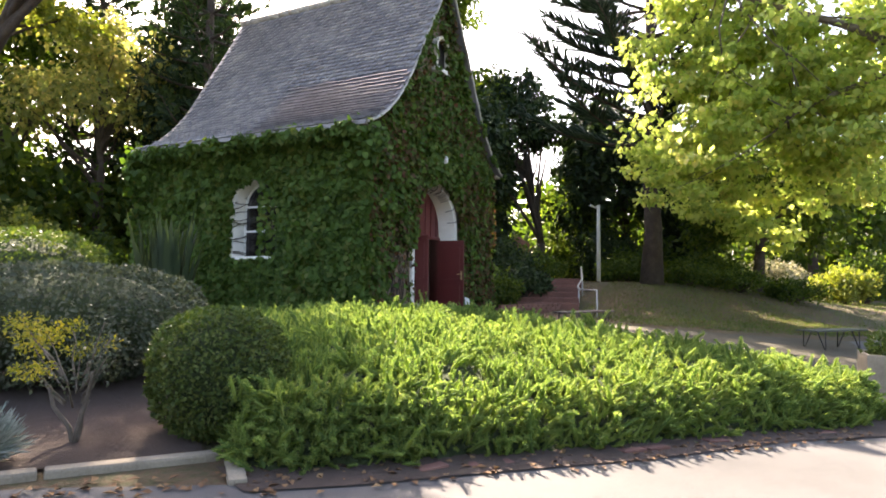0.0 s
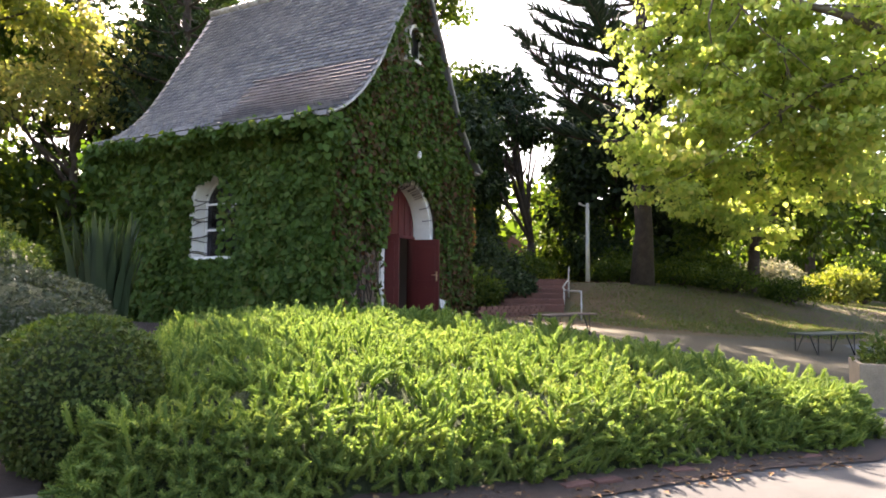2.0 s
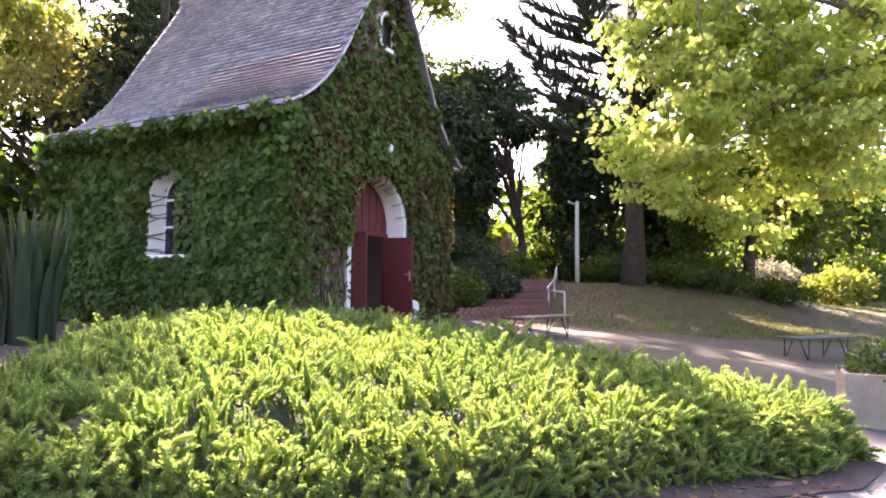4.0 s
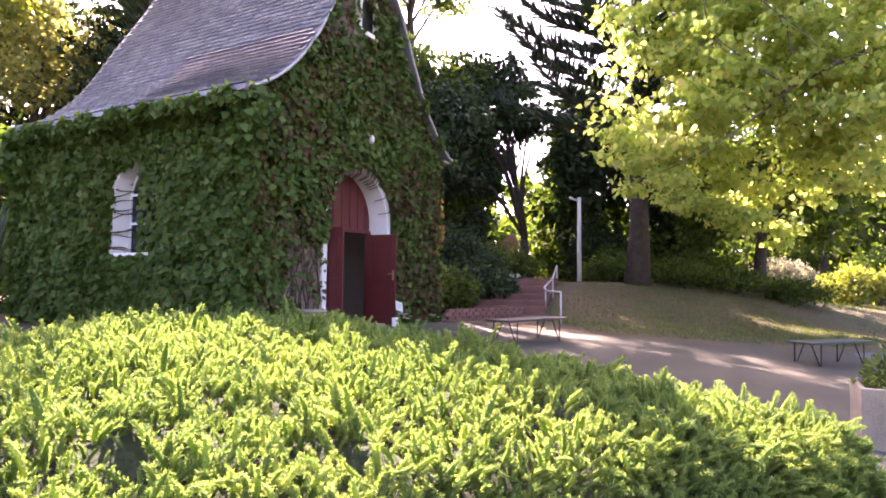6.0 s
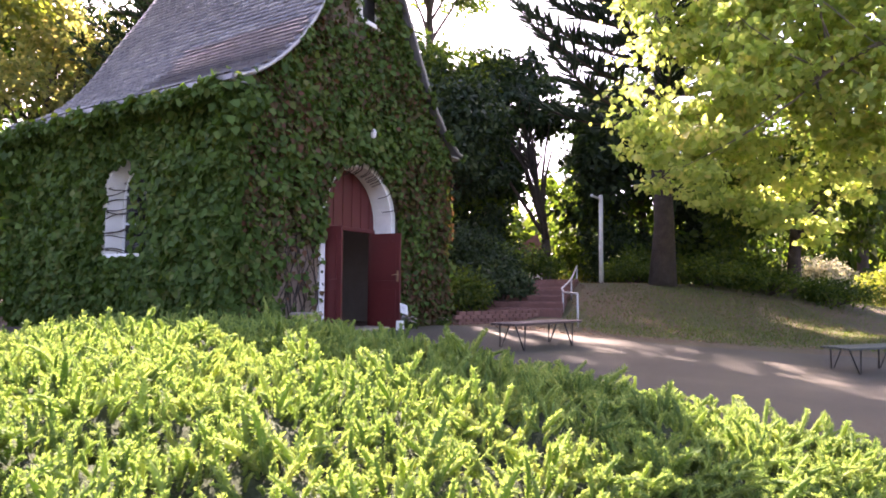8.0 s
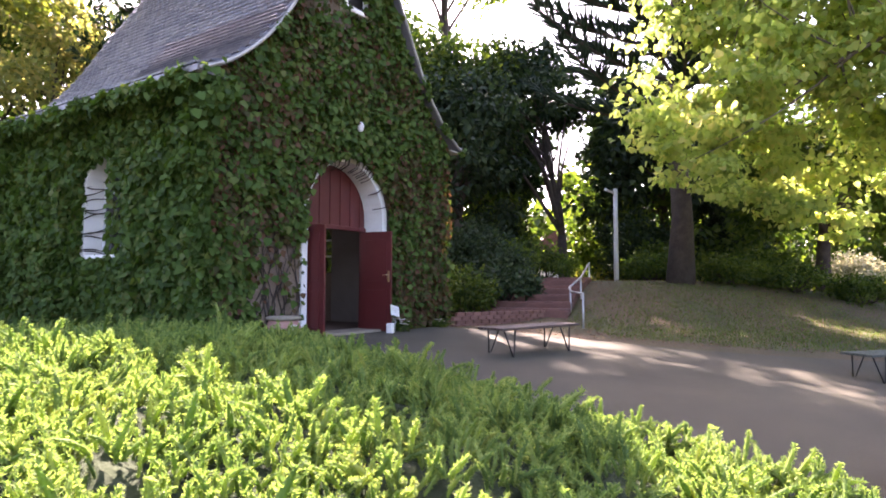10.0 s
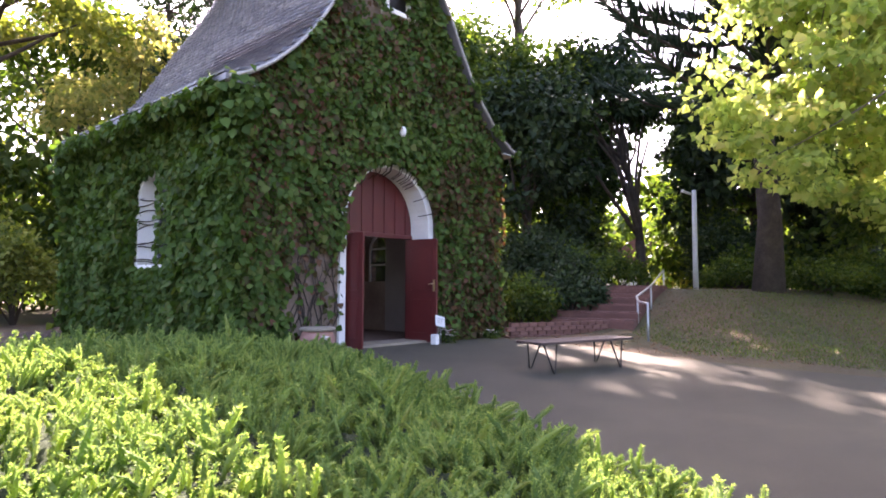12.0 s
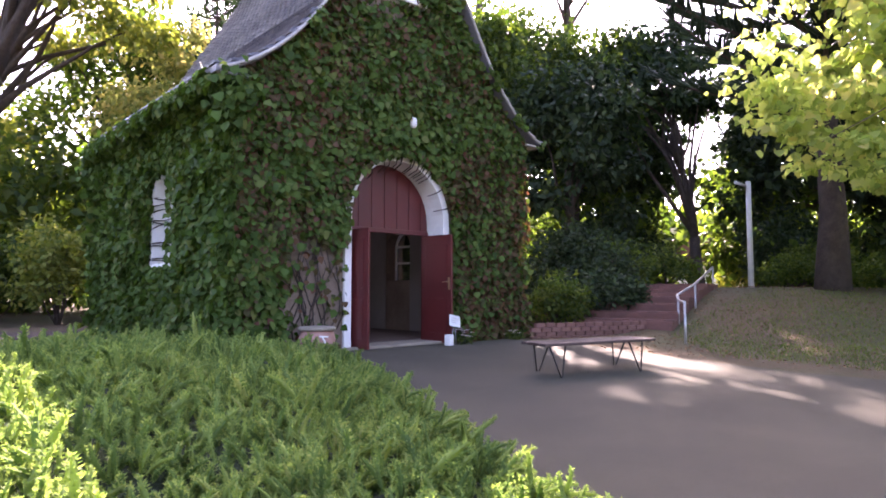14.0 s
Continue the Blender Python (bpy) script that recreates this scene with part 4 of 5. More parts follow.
def bush(label, xy, radii, mat, n=3500, leaf=0.1, clumps=40, lift=0.35, name="bush", size=0.32):
    x, y = xy
    t = thing(name, label, "bush", pose(x, y, gz(x, y)))
    radii = np.array(radii, float)
    d = rand_dirs(clumps)
    d[:, 2] = np.abs(d[:, 2])
    centers = d * radii * rng.uniform(0.35, 0.85, clumps)[:, None] + np.array([0, 0, lift * radii[2]])
    cr = np.tile(radii.mean() * size * np.array([1.1, 1.1, 0.9]), (clumps, 1)) * rng.uniform(0.6, 1.2, clumps)[:, None]
    bm = bmesh.new()
    for k in range(9):
        limb(bm, (0.05 * math.cos(k), 0.05 * math.sin(k), -0.03), centers[k], 0.035, 0.008, seed=k, sides=5)
    part("stem", bm, M_BARK, t)
    v, f = clump_leaves(centers, cr, max(n // clumps, 4), leaf, 0.1)
    part("foliage", mesh_np("foliage", v, f, mat), None, t)
    return t


def rope_conifer(label, xy, height, trunk_r, first, reach, mat, whorls=11, arms=6):
    """A tiered conifer whose long upswept arms carry rows of rope-like upturned shoots."""
    x, y = xy
    t = thing("conifer", label, "tree", pose(x, y, gz(x, y) - 0.05))
    bm = bmesh.new()
    zs = np.linspace(0, height, 10)
    tube(bm, [(0.05 * math.sin(z), 0.04 * math.cos(z * 1.3), z) for z in zs], [trunk_r * (1.3 if i == 0 else 1.0) * (1 - 0.92 * z / height) + 0.015 for i, z in enumerate(zs)], 12)
    part("trunk", bm, M_BARK, t)
    ropes = [plume(12, 1.5) for _ in range(4)]
    B, A, L = [], [], []
    for w in range(whorls):
        s = (w + 0.3) / whorls
        R = reach * (1 - s) ** 0.6 + 0.4
        for k in range(arms):
            ang = 2 * math.pi * (k + rng.uniform(-0.2, 0.2)) / arms + w * 0.7
            rr = R * rng.uniform(0.8, 1.1)
            u = np.linspace(0, 1, 10)
            pts = np.stack([np.cos(ang) * u * rr, np.sin(ang) * u * rr, first + (height - first) * s + rr * (0.02 * u + 0.34 * u ** 2.2)], 1)
            part("branch", tube(bmesh.new(), pts.tolist(), list(np.linspace(0.03 + 0.012 * rr, 0.014, 10)), 5), M_BARK, t)
            m = int(20 * rr)
            uu = rng.uniform(0.2, 1.0, m) ** 0.8
            P = np.stack([np.interp(uu, u, pts[:, i]) for i in range(3)], 1)
            out = np.array([math.cos(ang), math.sin(ang), 0.0])
            side = np.array([-math.sin(ang), math.cos(ang), 0.0]) * rng.choice([-1, 1], m)[:, None]
            B.append(P)
            A.append(unit(side * 0.55 + out * 0.7 + np.array([0, 0, 0.5]) + 0.15 * rng.normal(size=(m, 3))))
            L.append((0.3 + 0.55 * np.sin(math.pi * np.clip(uu, 0, 0.9)) ** 0.7) * rng.uniform(0.75, 1.2, m))
    B, A, L = np.concatenate(B), np.concatenate(A), np.concatenate(L)
    ex = unit(np.cross(np.array([0, 0, 1.0]) + 0.1 * rng.normal(size=A.shape), A))
    ey = np.cross(A, ex)
    which = rng.integers(0, len(ropes), len(B))
    vs, fs, off = [], [], 0
    for k, (pv, pf) in enumerate(ropes):
        s = which == k
        R = np.stack([ex[s] * 0.7, ey[s] * 0.7, A[s]], 2) * L[s][:, None, None]
        V = (np.einsum("nij,mj->nmi", R, pv) + B[s][:, None, :]).reshape(-1, 3)
        fs.append((pf[None] + (np.arange(s.sum()) * len(pv))[:, None, None]).reshape(-1, 3) + off)
        vs.append(V)
        off += len(V)
    part("crown", mesh_np("crown", np.concatenate(vs), np.concatenate(fs), mat), None, t)
    return t


M_ROPE = foliage("rope_conifer", [(0.2, (0.014, 0.03, 0.018)), (0.6, (0.03, 0.055, 0.032)), (0.92, (0.055, 0.08, 0.045))], (1.2, 1.4, 0.9), 0.15, 0.6, 0.4)
rope_conifer("tall dark tiered conifer with long upswept rope-like arms", (13.6, -0.6), 20.0, 0.36, 5.4, 5.3, M_ROPE, 13, 7)
broad_tree("dense dark green tree with a rounded crown", (20.0, 13.6), 0.35, (20.0, 13.6, 8.2), (3.2, 3.4, 5.2), M_DARK, clumps=70, per=150, leaf=0.42, seed=3)
broad_tree("dark tree with forked slanting trunks on the bank", (17.4, 6.4), 0.26, (17.8, 9.0, 10.2), (2.9, 2.9, 2.9), M_DARK, clumps=46, per=130, leaf=0.34, seed=5, fork=(0.25, 0.3, 2.2), limbs=18)
broad_tree("dark spreading evergreen at the edge of the lawn", (23.0, 3.8), 0.35, (22.0, 4.4, 6.8), (3.5, 3.5, 4.7), M_DARK, clumps=70, per=150, leaf=0.42, seed=8)
broad_tree("tall broadleaf tree with sunlit top behind the chapel", (15.5, 11.5), 0.3, (15.5, 11.3, 9.2), (3.2, 3.2, 5.2), M_BROAD, clumps=60, per=150, leaf=0.3, seed=9)
broad_tree("tall sunlit green tree close behind the chapel", (10.3, 12.0), 0.36, (10.4, 11.8, 8.6), (2.5, 2.4, 4.6), M_BROAD, clumps=80, per=150, leaf=0.28, seed=31)
broad_tree("tall green tree close behind the chapel", (13.2, 13.8), 0.36, (13.4, 13.6, 9.4), (2.8, 2.8, 5.0), M_BROAD, clumps=80, per=150, leaf=0.28, seed=33)
broad_tree("dark evergreen close behind the chapel gable", (11.5, 7.5), 0.24, (11.3, 7.4, 6.0), (2.4, 2.4, 4.2), M_DARK, clumps=50, per=140, leaf=0.3, seed=12)
broad_tree("broad dark green tree over the lawn", (20.5, -3.2), 0.3, (20.0, -3.4, 4.6), (4.6, 3.6, 3.6), M_BROAD, clumps=60, per=150, leaf=0.32, seed=13)
broad_tree("far green tree beyond the lawn", (40, -3), 0.4, (40, -3, 7), (6, 5, 5), M_BROAD, clumps=50, per=110, leaf=0.6, seed=14)
broad_tree("far green tree beyond the lawn", (46, 6), 0.4, (46, 6, 8), (6, 6, 6), M_BROAD, clumps=50, per=110, leaf=0.6, seed=15)

# plane tree: trunk beside the drive, crown hanging over it
plane = thing("plane_tree", "large plane tree with yellow-green leaves hanging over the drive", "tree", pose(14.0, -13.0, gz(14.0, -13.0) - 0.05))
o = np.array([14.0, -13.0, gz(14.0, -13.0) - 0.05])
bm = bmesh.new()
tube(bm, [(0, 0, -0.1), (0, 0, 0.4), (-0.3, 0.4, 2.4), (-0.9, 1.4, 4.6)], [0.62, 0.48, 0.42, 0.36], 12)
main = [((-0.9, 1.4, 4.6), np.array([8.2, -8.6, 7.4]) - o, 0.3, 0.13), (np.array([8.2, -8.6, 7.4]) - o, np.array([6.4, -4.6, 9.4]) - o, 0.13, 0.05),
        ((-0.9, 1.4, 4.6), np.array([10.8, -5.0, 10.2]) - o, 0.26, 0.06), ((-0.6, 0.9, 3.6), np.array([13.2, -6.6, 7.2]) - o, 0.2, 0.05),
        (np.array([9.2, -9.2, 7.0]) - o, np.array([8.4, -5.4, 5.4]) - o, 0.1, 0.03), ((-0.9, 1.4, 4.6), np.array([14, -12, 12]) - o, 0.28, 0.08)]
for k, (a, b, r0, r1) in enumerate(main):
    limb(bm, tuple(a), tuple(b), r0, r1, -0.03, 9, 8, k * 1.3)
pc = []
for cx, cy, cz, rx, ry, rz, m in ((9.0, -3.8, 8.8, 2.4, 2.4, 2.4, 56), (8.4, -6.2, 7.8, 2.6, 2.4, 2.6, 60), (11.5, -6.2, 7.2, 3.2, 2.8, 2.8, 60), (9.4, -4.6, 11.4, 3.0, 2.8, 2.0, 44),
                                  (11.8, -4.0, 6.9, 2.6, 2.2, 1.6, 30), (7.9, -3.9, 5.0, 1.6, 1.6, 1.8, 26), (10.6, -3.4, 4.6, 2.6, 1.8, 1.9, 34), (12.6, -4.8, 3.6, 2.4, 1.6, 1.3, 22), (10.0, -7.8, 5.6, 2.4, 1.6, 2.2, 40), (12.6, -7.0, 4.9, 2.4, 1.8, 1.7, 32), (9.6, -9.4, 7.6, 2.6, 1.8, 2.8, 44), (13.0, -9.4, 9.6, 3.5, 3.0, 3.0, 34), (8.2, -8.2, 10.8, 2.6, 2.4, 1.8, 40)):
    pc.append(np.array([cx, cy, cz]) - o + rand_dirs(m) * np.array([rx, ry, rz]) * (rng.random((m, 1)) ** 0.4) * rng.uniform(0.8, 1.2, (m, 1)))
pc = np.concatenate(pc)
for k in range(0, len(pc), 5):
    j = int(rng.integers(1, 6))
    a, b = main[j][0], main[j][1]
    s = rng.uniform(0.4, 1.0)
    st = np.array(a) * (1 - s) + np.array(b) * s
    if np.linalg.norm(pc[k] - st) < 4.5:
        limb(bm, tuple(st), tuple(pc[k]), 0.035, 0.008, 0.05, 6, 5, k * 0.7)
part("trunk", bm, M_BARK_PALE, plane, "mottled pale bark")
v, f = clump_leaves(pc, np.tile([0.8, 0.8, 0.3], (len(pc), 1)) * rng.uniform(0.3, 1.3, (len(pc), 1)), 84, 0.185, 0.7, lobed, 0.95)
part("crown", mesh_np("crown", v, f, M_PLANE), None, plane)

# two unseen tall trees, added so their high crowns shade forecourt and lawn
broad_tree("unseen tall tree added to shade the forecourt", (12.6, 15.2), 0.26, (12.4, 13.8, 20.8), (2.3, 3.3, 2.1), M_BROAD, clumps=84, per=110, leaf=0.3, seed=41, size=0.3, fork=(0.1, -0.3, 15.0))
broad_tree("unseen tall tree added to shade the lawn", (20.6, 17.6), 0.34, (20.6, 16.6, 21.4), (5.0, 3.8, 3.0), M_BROAD, clumps=100, per=90, leaf=0.36, seed=42, size=0.24, fork=(0.1, -0.3, 14.0))
whorled_conifer("tall airy conifer close behind the chapel end", (2.4, 13.6), 21.0, 0.28, 6.0, 3.2, M_DARK, 14, 5, 0.1, 0.3, 12, 0.04, 0.2)
whorled_conifer("dark conifer behind the garden", (1.8, 22.0), 17.0, 0.32, 3.0, 3.6, M_DARK, 13, 6, 0.0, 0.34, 15, 0.04, 0.2)
broad_tree("tall dark tree overhanging the garden border", (-6.8, 10.5), 0.3, (-3.9, 6.7, 11.8), (2.7, 3.0, 2.5), M_DARK, clumps=60, per=150, leaf=0.2, seed=43, size=0.3, fork=(0.5, -0.5, 6.5), limbs=22)

# left and behind
broad_tree("tree with golden turning leaves beside the chapel", (-0.2, 16.8), 0.25, (-0.6, 16.6, 8.3), (3.0, 2.8, 3.4), M_GOLD, clumps=46, per=105, leaf=0.26, seed=21)
broad_tree("tall green tree behind the garden", (-1.8, 23.0), 0.35, (-1.5, 23, 9.0), (4.2, 3.6, 6.5), M_BROAD, clumps=42, per=150, leaf=0.36, seed=22)
whorled_conifer("tall airy conifer behind the chapel", (5.2, 20.0), 18.0, 0.34, 4.0, 4.0, M_DARK, 14, 6, 0.0, 0.36, 24, 0.04, 0.2)
whorled_conifer("tall airy conifer behind the chapel", (10.0, 26.0), 24.0, 0.38, 5.0, 4.8, M_DARK, 16, 6, 0.05, 0.4, 20, 0.04, 0.2)
broad_tree("dark tree behind the chapel end", (2.6, 15.0), 0.28, (2.4, 15.0, 6.2), (2.3, 2.3, 4.4), M_DARK, clumps=50, per=140, leaf=0.34, seed=25)
broad_tree("big spreading old tree with dark crooked limbs", (-7.7, 17.3), 0.42, (-5.9, 16.6, 11.4), (5.0, 4.2, 4.2), M_BRIGHT, clumps=70, per=150, leaf=0.28, seed=26, fork=(0.1, 0.0, 5.0), limbs=26, size=0.2)
broad_tree("sunlit garden tree beyond the border", (-8.5, 24.0), 0.3, (-8.5, 24, 6), (4.0, 3.5, 4.5), M_BRIGHT, clumps=50, per=130, leaf=0.34, seed=27)
bush("sunlit yellow-green bush beside the chapel end", (-4.6, 11.2), (1.3, 1.2, 2.4), M_BRIGHT, 3800, 0.16)
bush("sunlit green bush in the garden", (-7.6, 10.5), (1.6, 1.4, 1.9), M_BRIGHT, 3800, 0.16)
bush("dark green bush in the garden", (-6.2, 13.5), (1.8, 1.6, 2.2), M_BROAD, 3800, 0.18)
bush("dark green bush behind the chapel corner", (-2.2, 12.0), (1.6, 1.4, 2.0), M_BROAD, 3600, 0.18)
bush("pale flowering bush on the far lawn", (29.0, -2.6), (2.0, 1.8, 1.7), M_PALE, 4200, 0.2)
bush("yellow-green bush on the far lawn", (27.0, -6.0), (1.9, 1.6, 1.5), M_BRIGHT, 4200, 0.2)
bush("green bush on the far lawn", (31.0, -6.6), (2.2, 2.0, 2.4), M_BROAD, 4200, 0.2)
bush("dark bush on the bank", (7.6, 3.6), (1.5, 1.4, 1.5), M_DARK, 3600, 0.14)
bush("dark bush on the bank", (10.2, 5.0), (1.7, 1.5, 1.7), M_DARK, 3600, 0.16)
bush("leafy green bush against the chapel side", (5.2, 1.6), (1.1, 1.0, 1.0), M_BROAD, 2800, 0.13)
bush("dark bush under the trees", (17.5, 1.8), (2.0, 1.8, 1.3), M_BROAD, 3600, 0.2)
bush("dark bush under the trees", (18.0, -1.5), (2.0, 1.6, 1.1), M_BROAD, 3600, 0.2)
bush("sunny bush beyond the fork tree", (26.0, 9.6), (2.4, 2.2, 2.6), M_BRIGHT, 4200, 0.24)
bush("tall dark shrub under the trees", (25.5, 6.6), (2.8, 2.6, 3.8), M_BROAD, 5200, 0.28)
bush("tall dark shrub under the trees", (23.5, 1.4), (2.6, 2.4, 3.6), M_DARK, 5200, 0.26)
bush("tall dark shrub under the trees", (15.0, 9.4), (2.0, 1.8, 2.6), M_DARK, 4200, 0.2)
bush("tall dark shrub under the forked tree", (19.4, 11.4), (2.0, 2.0, 4.2), M_DARK, 4600, 0.22)
bush("tall dark shrub under the trees", (19.0, 3.6), (2.2, 2.0, 2.6), M_DARK, 4600, 0.22)
bush("sunny bush beyond the conifer", (27.0, 2.0), (2.6, 2.2, 2.4), M_BRIGHT, 4200, 0.24)

for bx0, by0, br, bh in ((6.6, 1.2, 1.1, 0.8), (7.6, 2.3, 1.2, 1.0), (9.2, 3.2, 1.3, 1.1), (5.9, 2.8, 1.0, 0.9), (15.2, -1.6, 1.4, 0.8), (16.4, -3.2, 1.6, 0.8), (15.0, 1.2, 1.4, 0.8), (11.6, 3.4, 1.3, 1.0), (17.8, -5.0, 1.6, 0.7)):
    bush("low dark green shrub along the bank", (bx0, by0), (br, br * 0.9, bh), M_BROAD if br > 1.25 else M_DARK, 2600, 0.13)
# understorey between the trees
up = []
for k in range(520):
    a = rng.uniform(radians(2), radians(118))
    R = rng.uniform(25, 40) if a < radians(50) else rng.uniform(22, 34)
    cx, cy = -3 + R * math.cos(a), -6 + R * math.sin(a)
    if (a < radians(12) and R < 34) or abs(math.degrees(math.atan2(cx + 11.7, cy + 9.4)) - 59.3) < 2.1:
        continue
    up.append((cx, cy, gz(cx, cy) + rng.uniform(0.4, 6.0)))
up = np.array(up)
v, f = clump_leaves(up, np.tile([1.5, 1.5, 1.1], (len(up), 1)) * rng.uniform(0.6, 1.3, (len(up), 1)), 105, 0.44)
tagged(part("understorey", mesh_np("understorey", v, f, M_BROAD)), "dark green shrubbery filling the ground under the trees", "shrubbery", kind="stuff")

# far woods closing the view
wp = []
for k in range(150):
    a = 2 * math.pi * k / 150 + rng.uniform(-0.02, 0.02)
    R = rng.uniform(48, 70)
    hgt = rng.uniform(5, 10) * (0.6 if math.cos(a - 1.5) < -0.2 else 1.0)
    cx, cy = R * math.cos(a), R * math.sin(a)
    m = 9
    wp.append(np.stack([cx + rng.normal(size=m) * 2.2, cy + rng.normal(size=m) * 2.2, gz(cx, cy) + hgt * rng.random(m) ** 1.5 + 0.6], 1))
wp = np.concatenate(wp)
v, f = clump_leaves(wp, np.tile([2.2, 2.2, 1.9], (len(wp), 1)), 30, 2.2)
woods = part("far_woods", mesh_np("far_woods", v, f, M_BROAD))
tagged(woods, "belt of distant green woods round the grounds", "woods", kind="stuff")

# ---- garden border ----
def clipped(label, xy, rx, ry, h, mat, n, leaf, flat=0.35, name="clipped_shrub"):
    """A sheared shrub: a close skin of small leaves over a twig core painted dark as inner shade."""
    x, y = xy
    t = thing(name, label, "shrub", pose(x, y, gz(x, y)))
    d = rand_dirs(n)
    sup = (np.abs(d) ** 2.6).sum(1) ** (-1 / 2.6)
    P = d * sup[:, None] * np.array([rx, ry, h / 2]) * (1 - 0.13 * rng.random((n, 1)) ** 2)
    P *= 1 + 0.05 * wob(d[:, 0] * 2, d[:, 1] * 2 + d[:, 2] * 3, 1.7, 1.0)[:, None]
    P[:, 2] += h / 2
    P = P[P[:, 2] > 0.02]
    d = unit(P - np.array([0, 0, h / 2]))
    tips = d * 0.5 + 0.8 * rng.normal(size=P.shape)
    L = leaf * rng.uniform(0.6, 1.3, len(P))
    v, f = leaves(P, tips, d + 0.5 * rng.normal(size=P.shape), L, L * 0.6)
    part("foliage", mesh_np("foliage", v, f, mat), None, t)
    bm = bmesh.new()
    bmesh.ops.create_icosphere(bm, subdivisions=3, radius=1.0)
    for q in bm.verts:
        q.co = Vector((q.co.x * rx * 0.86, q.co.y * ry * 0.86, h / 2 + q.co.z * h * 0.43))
    part("shaded_twig_core", bm, M_UNDER, t, "twiggy core with the inner shade painted dark", True)
    return t


clipped("round clipped dark green shrub at the border's end", (-8.97, -5.23), 0.45, 0.45, 0.92, M_BOX, 13000, 0.036)
clipped("low spreading grey-green mound shrub", (-9.05, -2.85), 1.25, 1.0, 1.1, M_GREY, 14000, 0.05, name="mound_shrub")
clipped("low spreading grey-green mound shrub", (-10.6, -1.6), 1.3, 1.1, 1.15, M_GREY, 7000, 0.07, name="mound_shrub")
clipped("domed clipped green shrub", (-7.4, 3.0), 1.25, 1.1, 1.7, M_BOX, 7000, 0.08)
clipped("domed clipped green shrub", (-9.6, 4.2), 1.3, 1.1, 1.5, M_BOX, 6000, 0.08)

GOLD_SCALE = 0.86
gold = thing("golden_shrub", "small shrub with golden leaves on bare forked stems", "shrub", pose(-9.8, -4.86, gz(-9.8, -4.86)))
gold.scale = (GOLD_SCALE,) * 3
bm = bmesh.new()
gpts = []
for k in range(16):
    a = k * 2.4
    b = Vector((0.42 * math.cos(a) * (0.4 + 0.6 * ((k * 7) % 5) / 4), 0.36 * math.sin(a), 0.55 + 0.4 * ((k * 3) % 7) / 6))
    if k < 3:
        limb(bm, (0, 0, -0.03), b * 0.6, 0.022, 0.013, seed=k)
    limb(bm, Vector((b.x * 0.25, b.y * 0.25, b.z * 0.55)), b, 0.011, 0.004, seed=k + 3, sides=5)
    gpts.append(b)
part("stem", bm, M_BARK_PALE, gold, "pale bare stems")
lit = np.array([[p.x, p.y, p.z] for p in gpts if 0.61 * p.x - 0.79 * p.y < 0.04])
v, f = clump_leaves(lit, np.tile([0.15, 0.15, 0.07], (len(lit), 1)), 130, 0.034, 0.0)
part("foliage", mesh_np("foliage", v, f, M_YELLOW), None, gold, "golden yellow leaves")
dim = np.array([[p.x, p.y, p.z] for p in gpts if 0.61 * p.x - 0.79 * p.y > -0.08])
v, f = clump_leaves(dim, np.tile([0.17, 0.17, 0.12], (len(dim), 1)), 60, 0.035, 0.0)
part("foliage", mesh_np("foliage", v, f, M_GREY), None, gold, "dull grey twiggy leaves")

lav = thing("lavender", "silver-grey lavender clump at the border's edge", "shrub", pose(-10.42, -4.97, gz(-10.42, -4.97)))
n = 1500
d = rand_dirs(n)
d[:, 2] = np.abs(d[:, 2]) * 0.9 + 0.25
P = d * np.array([0.26, 0.26, 0.3]) * rng.random((n, 1)) ** 0.5
v, f = leaves(P, d + 0.25 * rng.normal(size=(n, 3)), rng.normal(size=(n, 3)), 0.1 * rng.uniform(0.6, 1.2, n), 0.014)
part("foliage", mesh_np("foliage", v, f, M_SILVER), None, lav)

strap = thing("strap_leaf_plant", "tall clump of upright strap-shaped leaves by the ivy wall", "plant", pose(-6.35, 0.35, gz(-6.35, 0.35)))
for k in range(120):
    a, lean = rng.uniform(0, 6.28), rng.uniform(0.02, 0.2)
    r0, L, w = rng.uniform(0, 0.38), rng.uniform(1.1, 2.0), rng.uniform(0.035, 0.07)
    out, side = np.array([math.cos(a), math.sin(a), 0]), np.array([-math.sin(a), math.cos(a), 0])
    u = np.linspace(0, 1, 7)
    mid = out * (r0 + lean * L * u ** 1.7)[:, None] + np.array([0, 0, 1.0]) * (L * u * (1 - 0.25 * lean * u))[:, None]
    ww = w * np.minimum(1, 3.2 * (1 - u) ** 0.8) * (0.5 + 0.5 * np.minimum(1, u * 3))
    V = np.concatenate([mid + side * ww[:, None], mid - side * ww[:, None] + out * 0.008])
    F = [(i, i + 1, i + 8, i + 7) for i in range(6)]
    part("leaf", mesh_np("leaf", V, np.array(F), M_STRAP), None, strap)

# kerb of laid stones along the border
for k, (a, b) in enumerate((((-13.12, -3.96), (-12.15, -4.54)), ((-12.12, -4.56), (-11.15, -5)), ((-11.12, -5.01), (-10.18, -5.33)), ((-10.15, -5.34), (-9.25, -5.67)), ((-9.19, -5.75), (-9.44, -6.17)))):
    L, ang = math.hypot(b[0] - a[0], b[1] - a[1]), math.degrees(math.atan2(b[1] - a[1], b[0] - a[0]))
    s = part("kerb_stone", box(bmesh.new(), 0, L, -0.055, 0.055, -0.14, 0.05, 0.02), M_KERB)
    slope = math.degrees(math.atan2(gz(*b) - gz(*a), L))
    s.matrix_basis = pose(a[0], a[1], gz(*a), 0, -slope, ang)
    tagged(s, "weathered concrete kerb stone edging the garden border", "kerb", "kerb stones")
